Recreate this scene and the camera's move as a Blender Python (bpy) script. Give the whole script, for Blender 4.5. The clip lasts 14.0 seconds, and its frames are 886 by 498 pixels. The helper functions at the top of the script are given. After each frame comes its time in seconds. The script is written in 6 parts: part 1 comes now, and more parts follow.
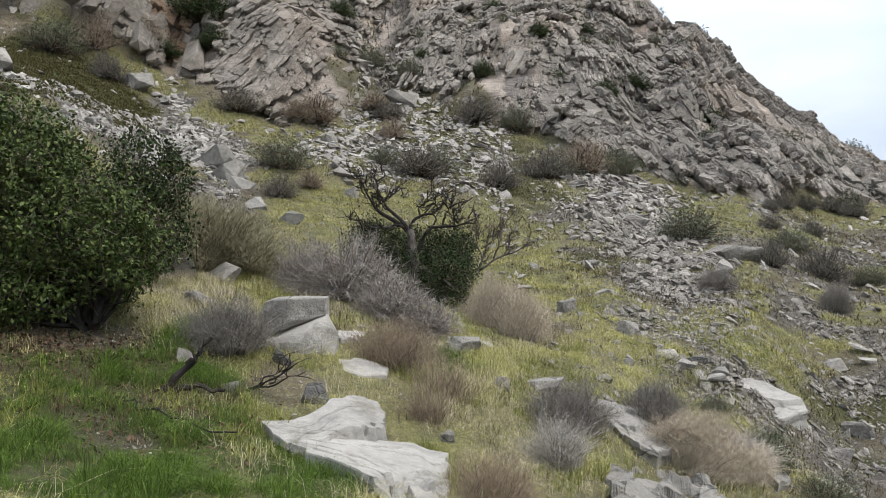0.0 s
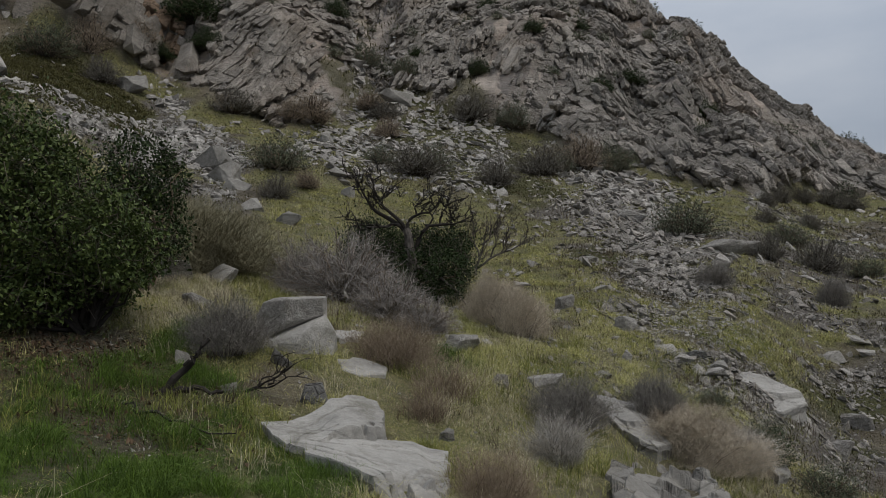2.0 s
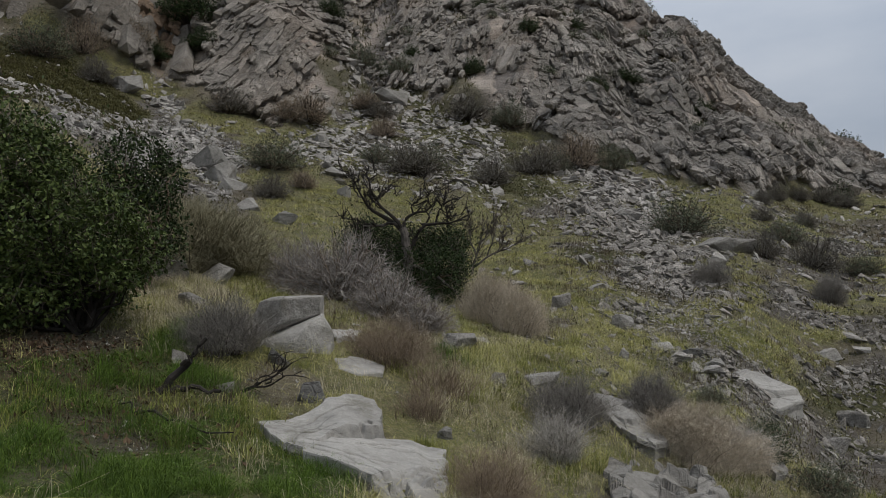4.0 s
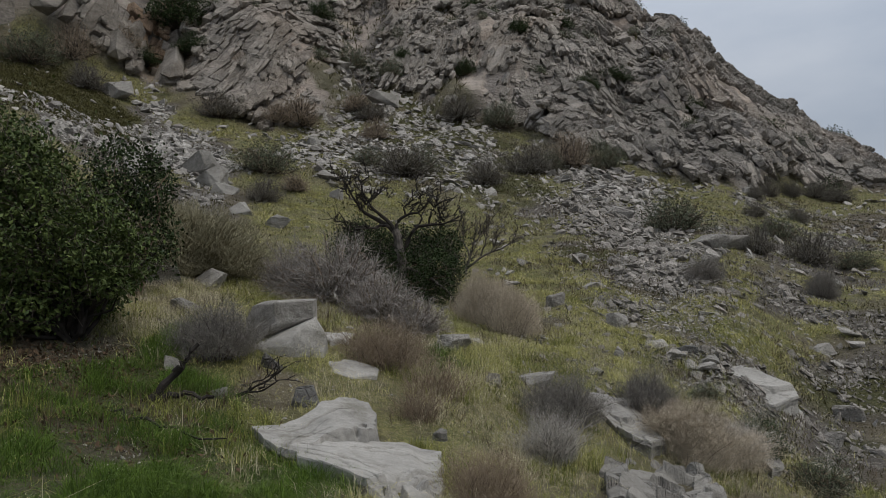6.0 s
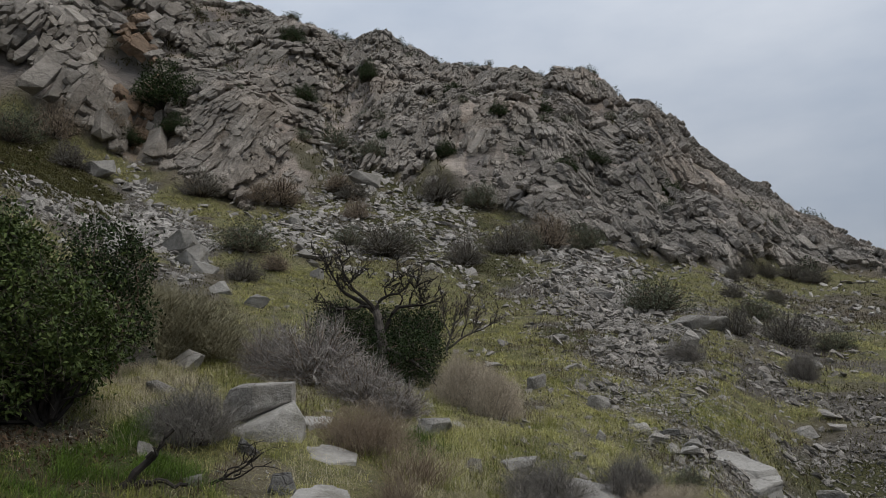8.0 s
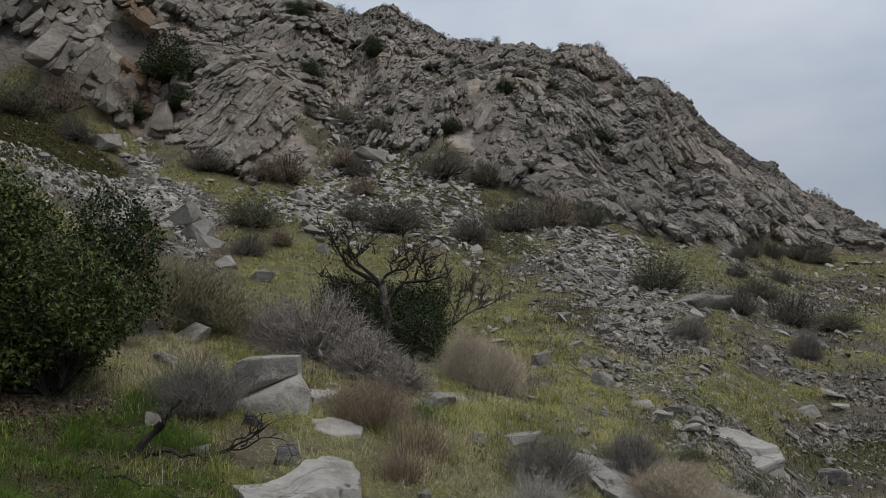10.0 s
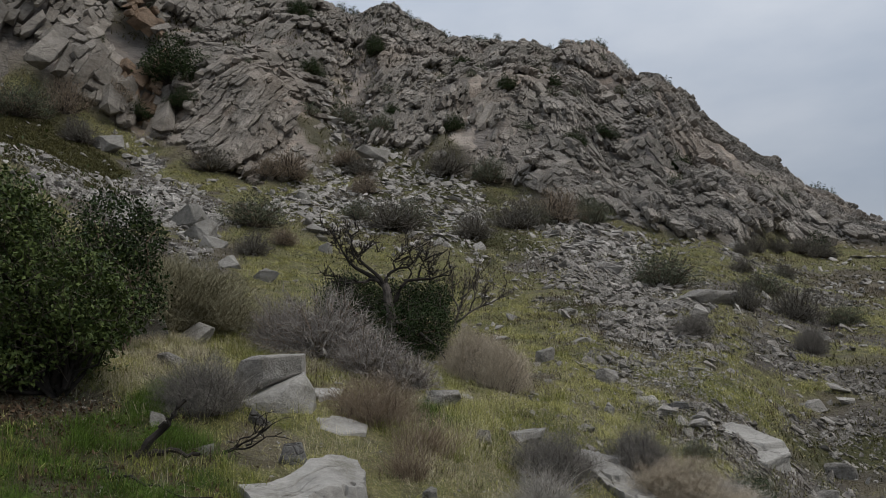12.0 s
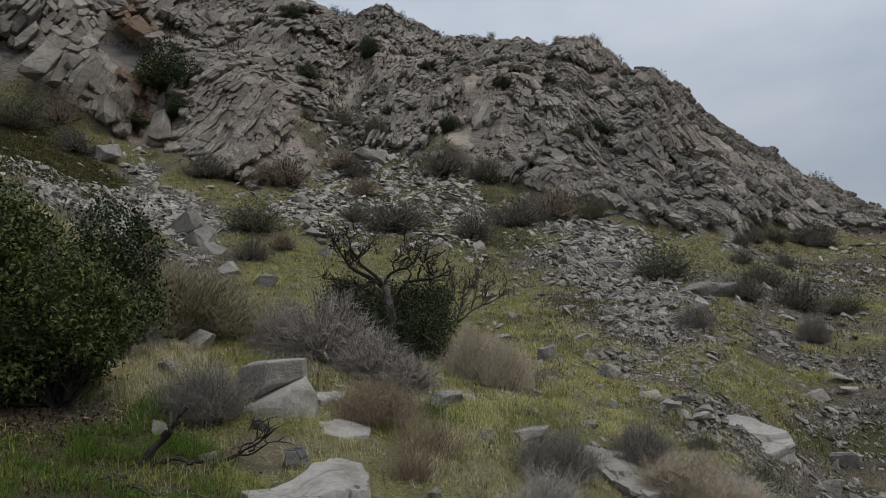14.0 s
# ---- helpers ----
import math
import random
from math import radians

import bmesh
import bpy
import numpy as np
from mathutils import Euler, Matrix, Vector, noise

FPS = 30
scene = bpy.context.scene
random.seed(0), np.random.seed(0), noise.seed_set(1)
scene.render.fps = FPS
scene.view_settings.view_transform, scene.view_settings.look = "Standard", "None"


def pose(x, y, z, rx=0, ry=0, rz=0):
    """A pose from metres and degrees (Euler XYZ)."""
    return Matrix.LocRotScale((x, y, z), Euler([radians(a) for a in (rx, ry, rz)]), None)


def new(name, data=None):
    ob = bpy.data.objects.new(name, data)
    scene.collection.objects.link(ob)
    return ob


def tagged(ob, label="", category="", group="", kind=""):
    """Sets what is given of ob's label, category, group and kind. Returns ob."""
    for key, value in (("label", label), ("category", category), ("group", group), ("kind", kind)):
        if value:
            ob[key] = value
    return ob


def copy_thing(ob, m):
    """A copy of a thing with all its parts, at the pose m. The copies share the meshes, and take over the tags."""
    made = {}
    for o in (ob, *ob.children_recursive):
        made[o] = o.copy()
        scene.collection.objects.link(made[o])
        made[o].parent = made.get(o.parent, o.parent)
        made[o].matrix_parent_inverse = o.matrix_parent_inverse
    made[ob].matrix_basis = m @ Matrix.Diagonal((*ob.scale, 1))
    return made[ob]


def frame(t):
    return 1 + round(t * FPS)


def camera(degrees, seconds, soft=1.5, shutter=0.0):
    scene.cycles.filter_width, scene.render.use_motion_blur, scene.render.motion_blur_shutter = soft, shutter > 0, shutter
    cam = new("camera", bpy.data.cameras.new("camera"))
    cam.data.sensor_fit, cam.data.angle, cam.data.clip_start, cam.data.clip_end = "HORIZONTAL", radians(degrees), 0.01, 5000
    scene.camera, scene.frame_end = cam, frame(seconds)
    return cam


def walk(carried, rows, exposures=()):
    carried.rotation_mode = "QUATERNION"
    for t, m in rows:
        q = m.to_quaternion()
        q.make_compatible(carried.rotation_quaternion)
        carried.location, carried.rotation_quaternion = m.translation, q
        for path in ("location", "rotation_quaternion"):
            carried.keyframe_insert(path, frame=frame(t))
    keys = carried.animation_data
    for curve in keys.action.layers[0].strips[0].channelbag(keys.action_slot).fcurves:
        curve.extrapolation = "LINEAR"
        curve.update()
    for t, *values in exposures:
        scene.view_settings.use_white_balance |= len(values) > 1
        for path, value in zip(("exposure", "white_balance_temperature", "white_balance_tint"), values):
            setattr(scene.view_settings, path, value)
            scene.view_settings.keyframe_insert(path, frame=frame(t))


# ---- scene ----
from mathutils.bvhtree import BVHTree

cam = camera(56.15, 14.0, soft=0.45)
PATH = [
    (0, pose(0.0, 0.0, 1.6, 93.0, -0.0, 0.0)),
    (0.5, pose(0.001, -0.0, 1.593, 92.91, 0.124, -0.071)),
    (1, pose(0.006, 0.008, 1.576, 92.991, 0.275, -0.145)),
    (1.5, pose(0.009, 0.006, 1.592, 93.009, 0.528, -0.071)),
    (2, pose(0.007, 0.009, 1.595, 92.91, 0.866, -0.12)),
    (2.5, pose(0.001, 0.002, 1.588, 92.741, 0.854, -0.242)),
    (3, pose(-0.002, 0.005, 1.595, 92.783, 0.747, -0.286)),
    (5.5, pose(-0.003, 0.032, 1.569, 92.928, 1.92, -0.68)),
    (6, pose(0.014, 0.038, 1.586, 92.943, 2.025, -0.746)),
    (6.5, pose(0.008, 0.028, 1.582, 93.135, 1.988, -1.047)),
    (7, pose(0.005, 0.015, 1.601, 95.556, 1.812, -1.963)),
    (7.5, pose(0.001, 0.016, 1.614, 98.61, 1.766, -2.235)),
    (8, pose(0.006, 0.031, 1.622, 98.321, 1.928, -2.124)),
    (8.5, pose(0.008, 0.027, 1.604, 98.019, 1.844, -2.049)),
    (8.7, pose(-0.0, 0.023, 1.601, 97.386, 1.647, -1.958)),
    (11, pose(-0.01, 0.029, 1.599, 96.696, 1.311, -1.834)),
    (11.5, pose(-0.013, 0.031, 1.602, 96.663, 1.423, -1.696)),
    (12, pose(-0.008, 0.039, 1.594, 96.643, 1.871, -1.58)),
    (12.5, pose(-0.006, 0.049, 1.589, 96.604, 2.323, -1.501)),
    (13, pose(0.004, 0.055, 1.589, 96.598, 2.815, -1.513)),
    (13.5, pose(0.01, 0.048, 1.596, 96.636, 3.119, -1.486)),
    (14, pose(0.014, 0.048, 1.598, 96.643, 3.464, -1.38)),
]
# the clip's camera starts bright and settles within two seconds
EXPOSURES = [(0, 1.06), (0.2, 0.86), (0.5, 0.36), (0.8, 0.04), (1.2, -0.15), (1.6, -0.18), (2.2, -0.05), (3.0, 0.0),
             (6.5, 0.03), (7.2, 0.02), (14.0, 0.0)]
walk(cam, PATH, EXPOSURES)

# ---------------------------------------------------------------- sky and sun
world = bpy.data.worlds.new("overcast_sky")
scene.world = world
world.use_nodes = True
wn, wl = world.node_tree.nodes, world.node_tree.links
wn.clear()
SUN_ELEVATION, SUN_TURN = radians(62), radians(120)
w_out, w_bg = wn.new("ShaderNodeOutputWorld"), wn.new("ShaderNodeBackground")
w_sky = wn.new("ShaderNodeTexSky")
w_sky.sky_type, w_sky.sun_disc = "NISHITA", False
w_sky.sun_elevation, w_sky.sun_rotation = SUN_ELEVATION, SUN_TURN
w_coord, w_map = wn.new("ShaderNodeTexCoord"), wn.new("ShaderNodeMapping")
w_map.inputs["Scale"].default_value = (1.0, 1.0, 2.6)
w_cloud, w_ramp, w_mix = wn.new("ShaderNodeTexNoise"), wn.new("ShaderNodeValToRGB"), wn.new("ShaderNodeMix")
w_cloud.inputs["Scale"].default_value, w_cloud.inputs["Detail"].default_value = 2.6, 6.0
w_cloud.inputs["Roughness"].default_value = 0.52
w_ramp.color_ramp.elements[0].position, w_ramp.color_ramp.elements[0].color = 0.34, (4.8, 5.45, 6.5, 1)
w_ramp.color_ramp.elements[1].position, w_ramp.color_ramp.elements[1].color = 0.68, (6.75, 7.2, 7.95, 1)
w_mix.data_type = "RGBA"
w_mix.inputs["Factor"].default_value = 0.93
wl.new(w_coord.outputs["Generated"], w_map.inputs["Vector"])
wl.new(w_map.outputs["Vector"], w_cloud.inputs["Vector"])
wl.new(w_cloud.outputs["Fac"], w_ramp.inputs["Fac"])
wl.new(w_sky.outputs["Color"], w_mix.inputs["A"])
wl.new(w_ramp.outputs["Color"], w_mix.inputs["B"])
w_split, w_up, w_rise = wn.new("ShaderNodeSeparateXYZ"), wn.new("ShaderNodeMath"), wn.new("ShaderNodeMath")
w_up.operation, w_up.inputs[1].default_value = "MAXIMUM", 0.0
w_rise.operation, w_rise.inputs[1].default_value, w_rise.inputs[2].default_value = "MULTIPLY_ADD", 1.2, 0.63
w_tone = wn.new("ShaderNodeVectorMath")
w_tone.operation = "SCALE"
wl.new(w_coord.outputs["Generated"], w_split.inputs["Vector"])
wl.new(w_split.outputs["Z"], w_up.inputs[0])
wl.new(w_up.outputs[0], w_rise.inputs[0])
wl.new(w_mix.outputs["Result"], w_tone.inputs["Vector"])
wl.new(w_rise.outputs[0], w_tone.inputs["Scale"])
wl.new(w_tone.outputs["Vector"], w_bg.inputs["Color"])
wl.new(w_bg.outputs["Background"], w_out.inputs["Surface"])
w_bg.inputs["Strength"].default_value = 0.089

sun = new("sun", bpy.data.lights.new("sun", "SUN"))
sun.data.energy, sun.data.angle, sun.data.color = 1.8, radians(30), (1.0, 0.93, 0.83)
sun.rotation_euler = Euler((radians(90) - SUN_ELEVATION, 0, radians(180) - SUN_TURN))

# ---------------------------------------------------------------- materials
def mix_rgb(nt, fac, a, b, blend="MIX"):
    """A colour mix; fac, a and b are sockets or plain values."""
    m = nt.nodes.new("ShaderNodeMix")
    m.data_type, m.blend_type = "RGBA", blend
    for key, v in (("Factor", fac), ("A", a), ("B", b)):
        s = [i for i in m.inputs if i.name == key and i.type == ("VALUE" if key == "Factor" else "RGBA")][0]
        if isinstance(v, bpy.types.NodeSocket):
            nt.links.new(v, s)
        else:
            s.default_value = v if key == "Factor" else (*v, 1)
    return [o for o in m.outputs if o.type == "RGBA"][0]


def tex_noise(nt, vec, scale, detail=4, rough=0.6, lo=0.35, hi=0.65, distortion=0.0):
    n, r = nt.nodes.new("ShaderNodeTexNoise"), nt.nodes.new("ShaderNodeMapRange")
    nt.links.new(vec, n.inputs["Vector"])
    n.inputs["Scale"].default_value, n.inputs["Detail"].default_value = scale, detail
    n.inputs["Roughness"].default_value, n.inputs["Distortion"].default_value = rough, distortion
    r.inputs["From Min"].default_value, r.inputs["From Max"].default_value = lo, hi
    nt.links.new(n.outputs["Fac"], r.inputs["Value"])
    return r.outputs["Result"]


def math_node(nt, op, a, b=0.0):
    m = nt.nodes.new("ShaderNodeMath")
    m.operation = op
    for i, v in enumerate((a, b)):
        if isinstance(v, bpy.types.NodeSocket):
            nt.links.new(v, m.inputs[i])
        else:
            m.inputs[i].default_value = v
    return m.outputs[0]


def stretched(nt, vec, scale, turn):
    m = nt.nodes.new("ShaderNodeMapping")
    m.inputs["Scale"].default_value, m.inputs["Rotation"].default_value = scale, [radians(a) for a in turn]
    nt.links.new(vec, m.inputs["Vector"])
    return m.outputs["Vector"]


def crack_lines(nt, vec, scale, width):
    """1 in thin lines between cells, 0 elsewhere."""
    v, r = nt.nodes.new("ShaderNodeTexVoronoi"), nt.nodes.new("ShaderNodeMapRange")
    v.feature = "DISTANCE_TO_EDGE"
    v.inputs["Scale"].default_value = scale
    nt.links.new(vec, v.inputs["Vector"])
    r.inputs["From Min"].default_value, r.inputs["From Max"].default_value = 0.0, width
    r.inputs["To Min"].default_value, r.inputs["To Max"].default_value = 1.0, 0.0
    nt.links.new(v.outputs["Distance"], r.inputs["Value"])
    return r.outputs["Result"]


def begin(name, rough=0.9):
    m = bpy.data.materials.new(name)
    m.use_nodes = True
    nt = m.node_tree
    b = nt.nodes["Principled BSDF"]
    b.inputs["Roughness"].default_value = rough
    b.inputs["Specular IOR Level"].default_value = 0.25
    return m, nt, b


def bump(nt, b, height, strength, distance):
    n = nt.nodes.new("ShaderNodeBump")
    n.inputs["Strength"].default_value, n.inputs["Distance"].default_value = strength, distance
    nt.links.new(height, n.inputs["Height"])
    nt.links.new(n.outputs["Normal"], b.inputs["Normal"])


def position(nt):
    return nt.nodes.new("ShaderNodeNewGeometry").outputs["Position"]


def rock_colour(nt, p, light=(0.33, 0.30, 0.272), dark=(0.10, 0.09, 0.082), rust=(0.25, 0.165, 0.10), scale=1.0):
    """Grey metamorphic rock with veins, rust stains and lichen; returns colour and a height."""
    big = tex_noise(nt, p, 0.16 * scale, 5, 0.6, 0.36, 0.64)
    band = tex_noise(nt, stretched(nt, p, (0.5 * scale, 0.5 * scale, 2.6 * scale), (25, -28, 0)), 1.0, 6, 0.65, 0.3, 0.7, 0.6)
    grain = tex_noise(nt, p, 9.0 * scale, 6, 0.7, 0.3, 0.7)
    stain = tex_noise(nt, p, 0.13 * scale, 4, 0.6, 0.5, 0.64)
    c = mix_rgb(nt, band, dark, light)
    c = mix_rgb(nt, math_node(nt, "MULTIPLY", big, 0.5), c, (0.23, 0.212, 0.195))
    c = mix_rgb(nt, math_node(nt, "MULTIPLY", stain, 0.35), c, rust)
    c = mix_rgb(nt, math_node(nt, "MULTIPLY", grain, 0.35), c, (0.34, 0.32, 0.295))
    warp = nt.nodes.new("ShaderNodeTexNoise")
    warp.inputs["Scale"].default_value, warp.inputs["Detail"].default_value = 0.6 * scale, 3
    nt.links.new(p, warp.inputs["Vector"])
    bent = nt.nodes.new("ShaderNodeVectorMath")
    bent.operation = "MULTIPLY_ADD"
    nt.links.new(warp.outputs["Color"], bent.inputs[0]), nt.links.new(p, bent.inputs[2])
    bent.inputs[1].default_value = (0.8 / scale, 0.8 / scale, 0.8 / scale)
    joint = crack_lines(nt, stretched(nt, bent.outputs[0], (0.6, 0.8, 1.9), (25, -28, 10)), 0.6 * scale, 0.05)
    hair = crack_lines(nt, stretched(nt, bent.outputs[0], (0.7, 0.7, 1.5), (-30, 25, 0)), 1.7 * scale, 0.06)
    line = math_node(nt, "MAXIMUM", joint, math_node(nt, "MULTIPLY", hair, 0.6))
    c = mix_rgb(nt, math_node(nt, "MULTIPLY", line, 0.1), c, (0.025, 0.022, 0.02))
    h = math_node(nt, "ADD", math_node(nt, "MULTIPLY", grain, 0.5), math_node(nt, "MULTIPLY", band, 0.6))
    h = math_node(nt, "SUBTRACT", h, math_node(nt, "MULTIPLY", line, 0.35))
    return c, h


def make_ground():
    """Earth, gravel, moss, thin grass and rock, laid by the masks that the ground sheet carries."""
    m, nt, b = begin("hillside", 0.95)
    p = position(nt)
    mask = nt.nodes.new("ShaderNodeAttribute")
    mask.attribute_name = "cover"
    sep = nt.nodes.new("ShaderNodeSeparateColor")
    nt.links.new(mask.outputs["Color"], sep.inputs["Color"])
    rock, grass, moss, scree = sep.outputs[0], sep.outputs[1], sep.outputs[2], mask.outputs["Alpha"]
    clump, speck = tex_noise(nt, p, 1.1, 5, 0.6, 0.35, 0.65), tex_noise(nt, p, 14, 4, 0.7, 0.35, 0.65)
    fine = tex_noise(nt, p, 55, 3, 0.7, 0.35, 0.65)
    earth = mix_rgb(nt, clump, (0.032, 0.026, 0.016), (0.13, 0.108, 0.07))
    earth = mix_rgb(nt, math_node(nt, "MULTIPLY", speck, 0.4), earth, (0.19, 0.165, 0.13))
    # darker earth in the lush zones, and as painted shade under the large bush
    lush_shade = nt.nodes.new("ShaderNodeAttribute")
    lush_shade.attribute_name = "lush"
    earth = mix_rgb(nt, math_node(nt, "MULTIPLY", lush_shade.outputs["Fac"], 0.4), earth, (0.03, 0.023, 0.015))
    straw = mix_rgb(nt, clump, (0.30, 0.262, 0.13), (0.20, 0.195, 0.068))
    green = mix_rgb(nt, speck, straw, (0.15, 0.153, 0.055))
    green = mix_rgb(nt, math_node(nt, "MULTIPLY", fine, 0.7), green, (0.025, 0.023, 0.011))
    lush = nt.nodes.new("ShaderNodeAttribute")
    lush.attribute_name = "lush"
    # the same mask darkens the turf, so the bush's shade is in this colour too
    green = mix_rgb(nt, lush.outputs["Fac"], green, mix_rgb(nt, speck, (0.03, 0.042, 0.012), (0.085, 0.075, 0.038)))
    patchy = tex_noise(nt, p, 2.6, 5, 0.7, 0.48, 0.62)
    green = mix_rgb(nt, math_node(nt, "MULTIPLY", patchy, 0.7), green, mix_rgb(nt, fine, (0.035, 0.034, 0.016), (0.12, 0.105, 0.065)))
    mossy = mix_rgb(nt, speck, (0.032, 0.034, 0.012), (0.085, 0.08, 0.03))
    gravel = mix_rgb(nt, speck, (0.04, 0.035, 0.029), (0.20, 0.18, 0.152))
    pieces = nt.nodes.new("ShaderNodeTexVoronoi")
    pieces.inputs["Scale"].default_value = 5.0
    nt.links.new(p, pieces.inputs["Vector"])
    pc = nt.nodes.new("ShaderNodeSeparateColor")
    nt.links.new(pieces.outputs["Color"], pc.inputs["Color"])
    gravel = mix_rgb(nt, pc.outputs[0], gravel, (0.08, 0.07, 0.06))
    c = mix_rgb(nt, grass, earth, green)
    c = mix_rgb(nt, scree, c, gravel)
    c = mix_rgb(nt, moss, c, mossy)
    rc, rh = rock_colour(nt, p)
    tone = nt.nodes.new("ShaderNodeAttribute")
    tone.attribute_name = "tone"
    span = nt.nodes.new("ShaderNodeMapRange")
    span.inputs["From Min"].default_value, span.inputs["From Max"].default_value = 0.25, 0.75
    nt.links.new(tone.outputs["Fac"], span.inputs["Value"])
    rc = mix_rgb(nt, 0.75, rc, mix_rgb(nt, span.outputs["Result"], (0.42, 0.41, 0.42), (1.4, 1.3, 1.2)), "MULTIPLY")
    c = mix_rgb(nt, rock, c, rc)
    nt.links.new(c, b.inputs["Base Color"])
    h = math_node(nt, "ADD", math_node(nt, "MULTIPLY", speck, 0.4), math_node(nt, "MULTIPLY", pieces.outputs["Distance"], -0.5))
    hm = nt.nodes.new("ShaderNodeMix")
    nt.links.new(rock, hm.inputs[0]), nt.links.new(h, hm.inputs[2]), nt.links.new(rh, hm.inputs[3])
    bump(nt, b, hm.outputs[0], 0.9, 0.12)
    return m


GROUND = make_ground()


def make_stone(name, light, dark, scale=4.0, lichen=0.5, shade=0.7, rust=0.0, cracks=0.6, relief=0.03, joint_w=0.022, weathered=0.0):
    """Broken bedded rock: bands, grain, lichen, two sets of joints, and a tone of its own for each piece."""
    m, nt, b = begin(name, 0.9)
    p = position(nt)
    warp = nt.nodes.new("ShaderNodeTexNoise")
    warp.inputs["Scale"].default_value, warp.inputs["Detail"].default_value = scale * 0.7, 3
    nt.links.new(p, warp.inputs["Vector"])
    bent = nt.nodes.new("ShaderNodeVectorMath")
    bent.operation = "MULTIPLY_ADD"
    nt.links.new(warp.outputs["Color"], bent.inputs[0]), nt.links.new(p, bent.inputs[2])
    bent.inputs[1].default_value = (0.5 / scale, 0.5 / scale, 0.5 / scale)
    q = bent.outputs[0]
    grain = tex_noise(nt, p, 6 * scale, 6, 0.7, 0.3, 0.7)
    vein = tex_noise(nt, stretched(nt, p, (1, 1.3, 2.1), (20, -20, 15)), scale * 0.5, 6, 0.7, 0.34, 0.66, 0.8)
    spot = tex_noise(nt, p, scale * 1.4, 5, 0.7, 0.55, 0.68, 0.3)
    joint = crack_lines(nt, stretched(nt, q, (0.6, 0.9, 1.7), (25, -28, 10)), scale * 0.55, joint_w)
    hair = crack_lines(nt, stretched(nt, q, (0.7, 0.7, 1.5), (-30, 20, 0)), scale * 1.7, joint_w * 1.4)
    gap = tex_noise(nt, p, scale * 0.4, 3, 0.6, 0.42, 0.6)
    joint = math_node(nt, "MULTIPLY", joint, tex_noise(nt, p, scale * 0.8, 3, 0.6, 0.4, 0.55))
    line = math_node(nt, "MAXIMUM", joint, math_node(nt, "MULTIPLY", math_node(nt, "MULTIPLY", hair, gap), 0.8))
    geo = nt.nodes.new("ShaderNodeNewGeometry")
    c = mix_rgb(nt, vein, dark, light)
    own = nt.nodes.new("ShaderNodeObjectInfo").outputs["Random"]
    isl = math_node(nt, "POWER", math_node(nt, "FRACT", math_node(nt, "ADD", geo.outputs["Random Per Island"], own)), 0.9)
    c = mix_rgb(nt, math_node(nt, "MULTIPLY", isl, shade), c, tuple(v * 0.55 for v in dark))
    tint = tex_noise(nt, p, 0.13, 4, 0.6, 0.5, 0.64)
    c = mix_rgb(nt, math_node(nt, "MULTIPLY", tint, rust), c, (0.25, 0.165, 0.10))
    c = mix_rgb(nt, math_node(nt, "MULTIPLY", grain, 0.35), c, tuple(min(1, v * 1.25) for v in light))
    c = mix_rgb(nt, math_node(nt, "MULTIPLY", spot, lichen), c, (0.11, 0.10, 0.075))
    if weathered:
        old = tex_noise(nt, p, 0.22, 5, 0.62, 0.42, 0.62)
        c = mix_rgb(nt, math_node(nt, "MULTIPLY", old, weathered), c, mix_rgb(nt, grain, (0.05, 0.046, 0.042), (0.14, 0.13, 0.105)))
    pits = tex_noise(nt, p, 20 * scale, 4, 0.7, 0.38, 0.62)
    c = mix_rgb(nt, math_node(nt, "MULTIPLY", pits, 0.16), c, (0.09, 0.082, 0.072))
    c = mix_rgb(nt, math_node(nt, "MULTIPLY", line, cracks), c, (0.028, 0.025, 0.022))
    nt.links.new(c, b.inputs["Base Color"])
    h = math_node(nt, "ADD", math_node(nt, "MULTIPLY", grain, 0.5), math_node(nt, "MULTIPLY", vein, 0.9))
    h = math_node(nt, "ADD", h, math_node(nt, "MULTIPLY", pits, 0.35))
    h = math_node(nt, "SUBTRACT", h, math_node(nt, "MULTIPLY", line, 1.6 * cracks))
    bump(nt, b, h, 0.85, relief)
    return m


def make_plain(name, a, b_, scale=20.0, rough=0.85, per_piece=0.7):
    """Bark, twig, blade or leaf: two tones, mixed piece by piece and along the grain."""
    m, nt, b = begin(name, rough)
    b.inputs["Specular IOR Level"].default_value = 0.12
    p = position(nt)
    n = tex_noise(nt, p, scale, 3, 0.6, 0.3, 0.7)
    geo = nt.nodes.new("ShaderNodeNewGeometry")
    f = math_node(nt, "ADD", math_node(nt, "MULTIPLY", geo.outputs["Random Per Island"], per_piece), math_node(nt, "MULTIPLY", n, 1 - per_piece))
    nt.links.new(mix_rgb(nt, f, a, b_), b.inputs["Base Color"])
    return m


STONE = make_stone("grey_stone", (0.52, 0.492, 0.45), (0.165, 0.153, 0.136), 3.0, 0.5, 0.95, 0.0, 0.08)
STONE_SLATE = make_stone("slaty_stone", (0.45, 0.415, 0.37), (0.10, 0.092, 0.08), 3.0, 0.55, 1.0, 0.0, 0.08)
FACE_ROCK = make_stone("face_rock", (0.49, 0.445, 0.39), (0.135, 0.121, 0.106), 0.9, 0.4, 0.9, 0.3, 0.25, 0.1, 0.04, 0.55)
FACE_RUST = make_stone("rusty_rock", (0.36, 0.255, 0.17), (0.15, 0.10, 0.07), 0.8, 0.35, 0.5, 0.5, 0.6, 0.14, 0.06)
STONE_PALE = make_stone("pale_stone", (0.39, 0.375, 0.345), (0.19, 0.181, 0.165), 1.7, 0.6, 0.35, 0.0, 0.3, 0.012, 0.012)
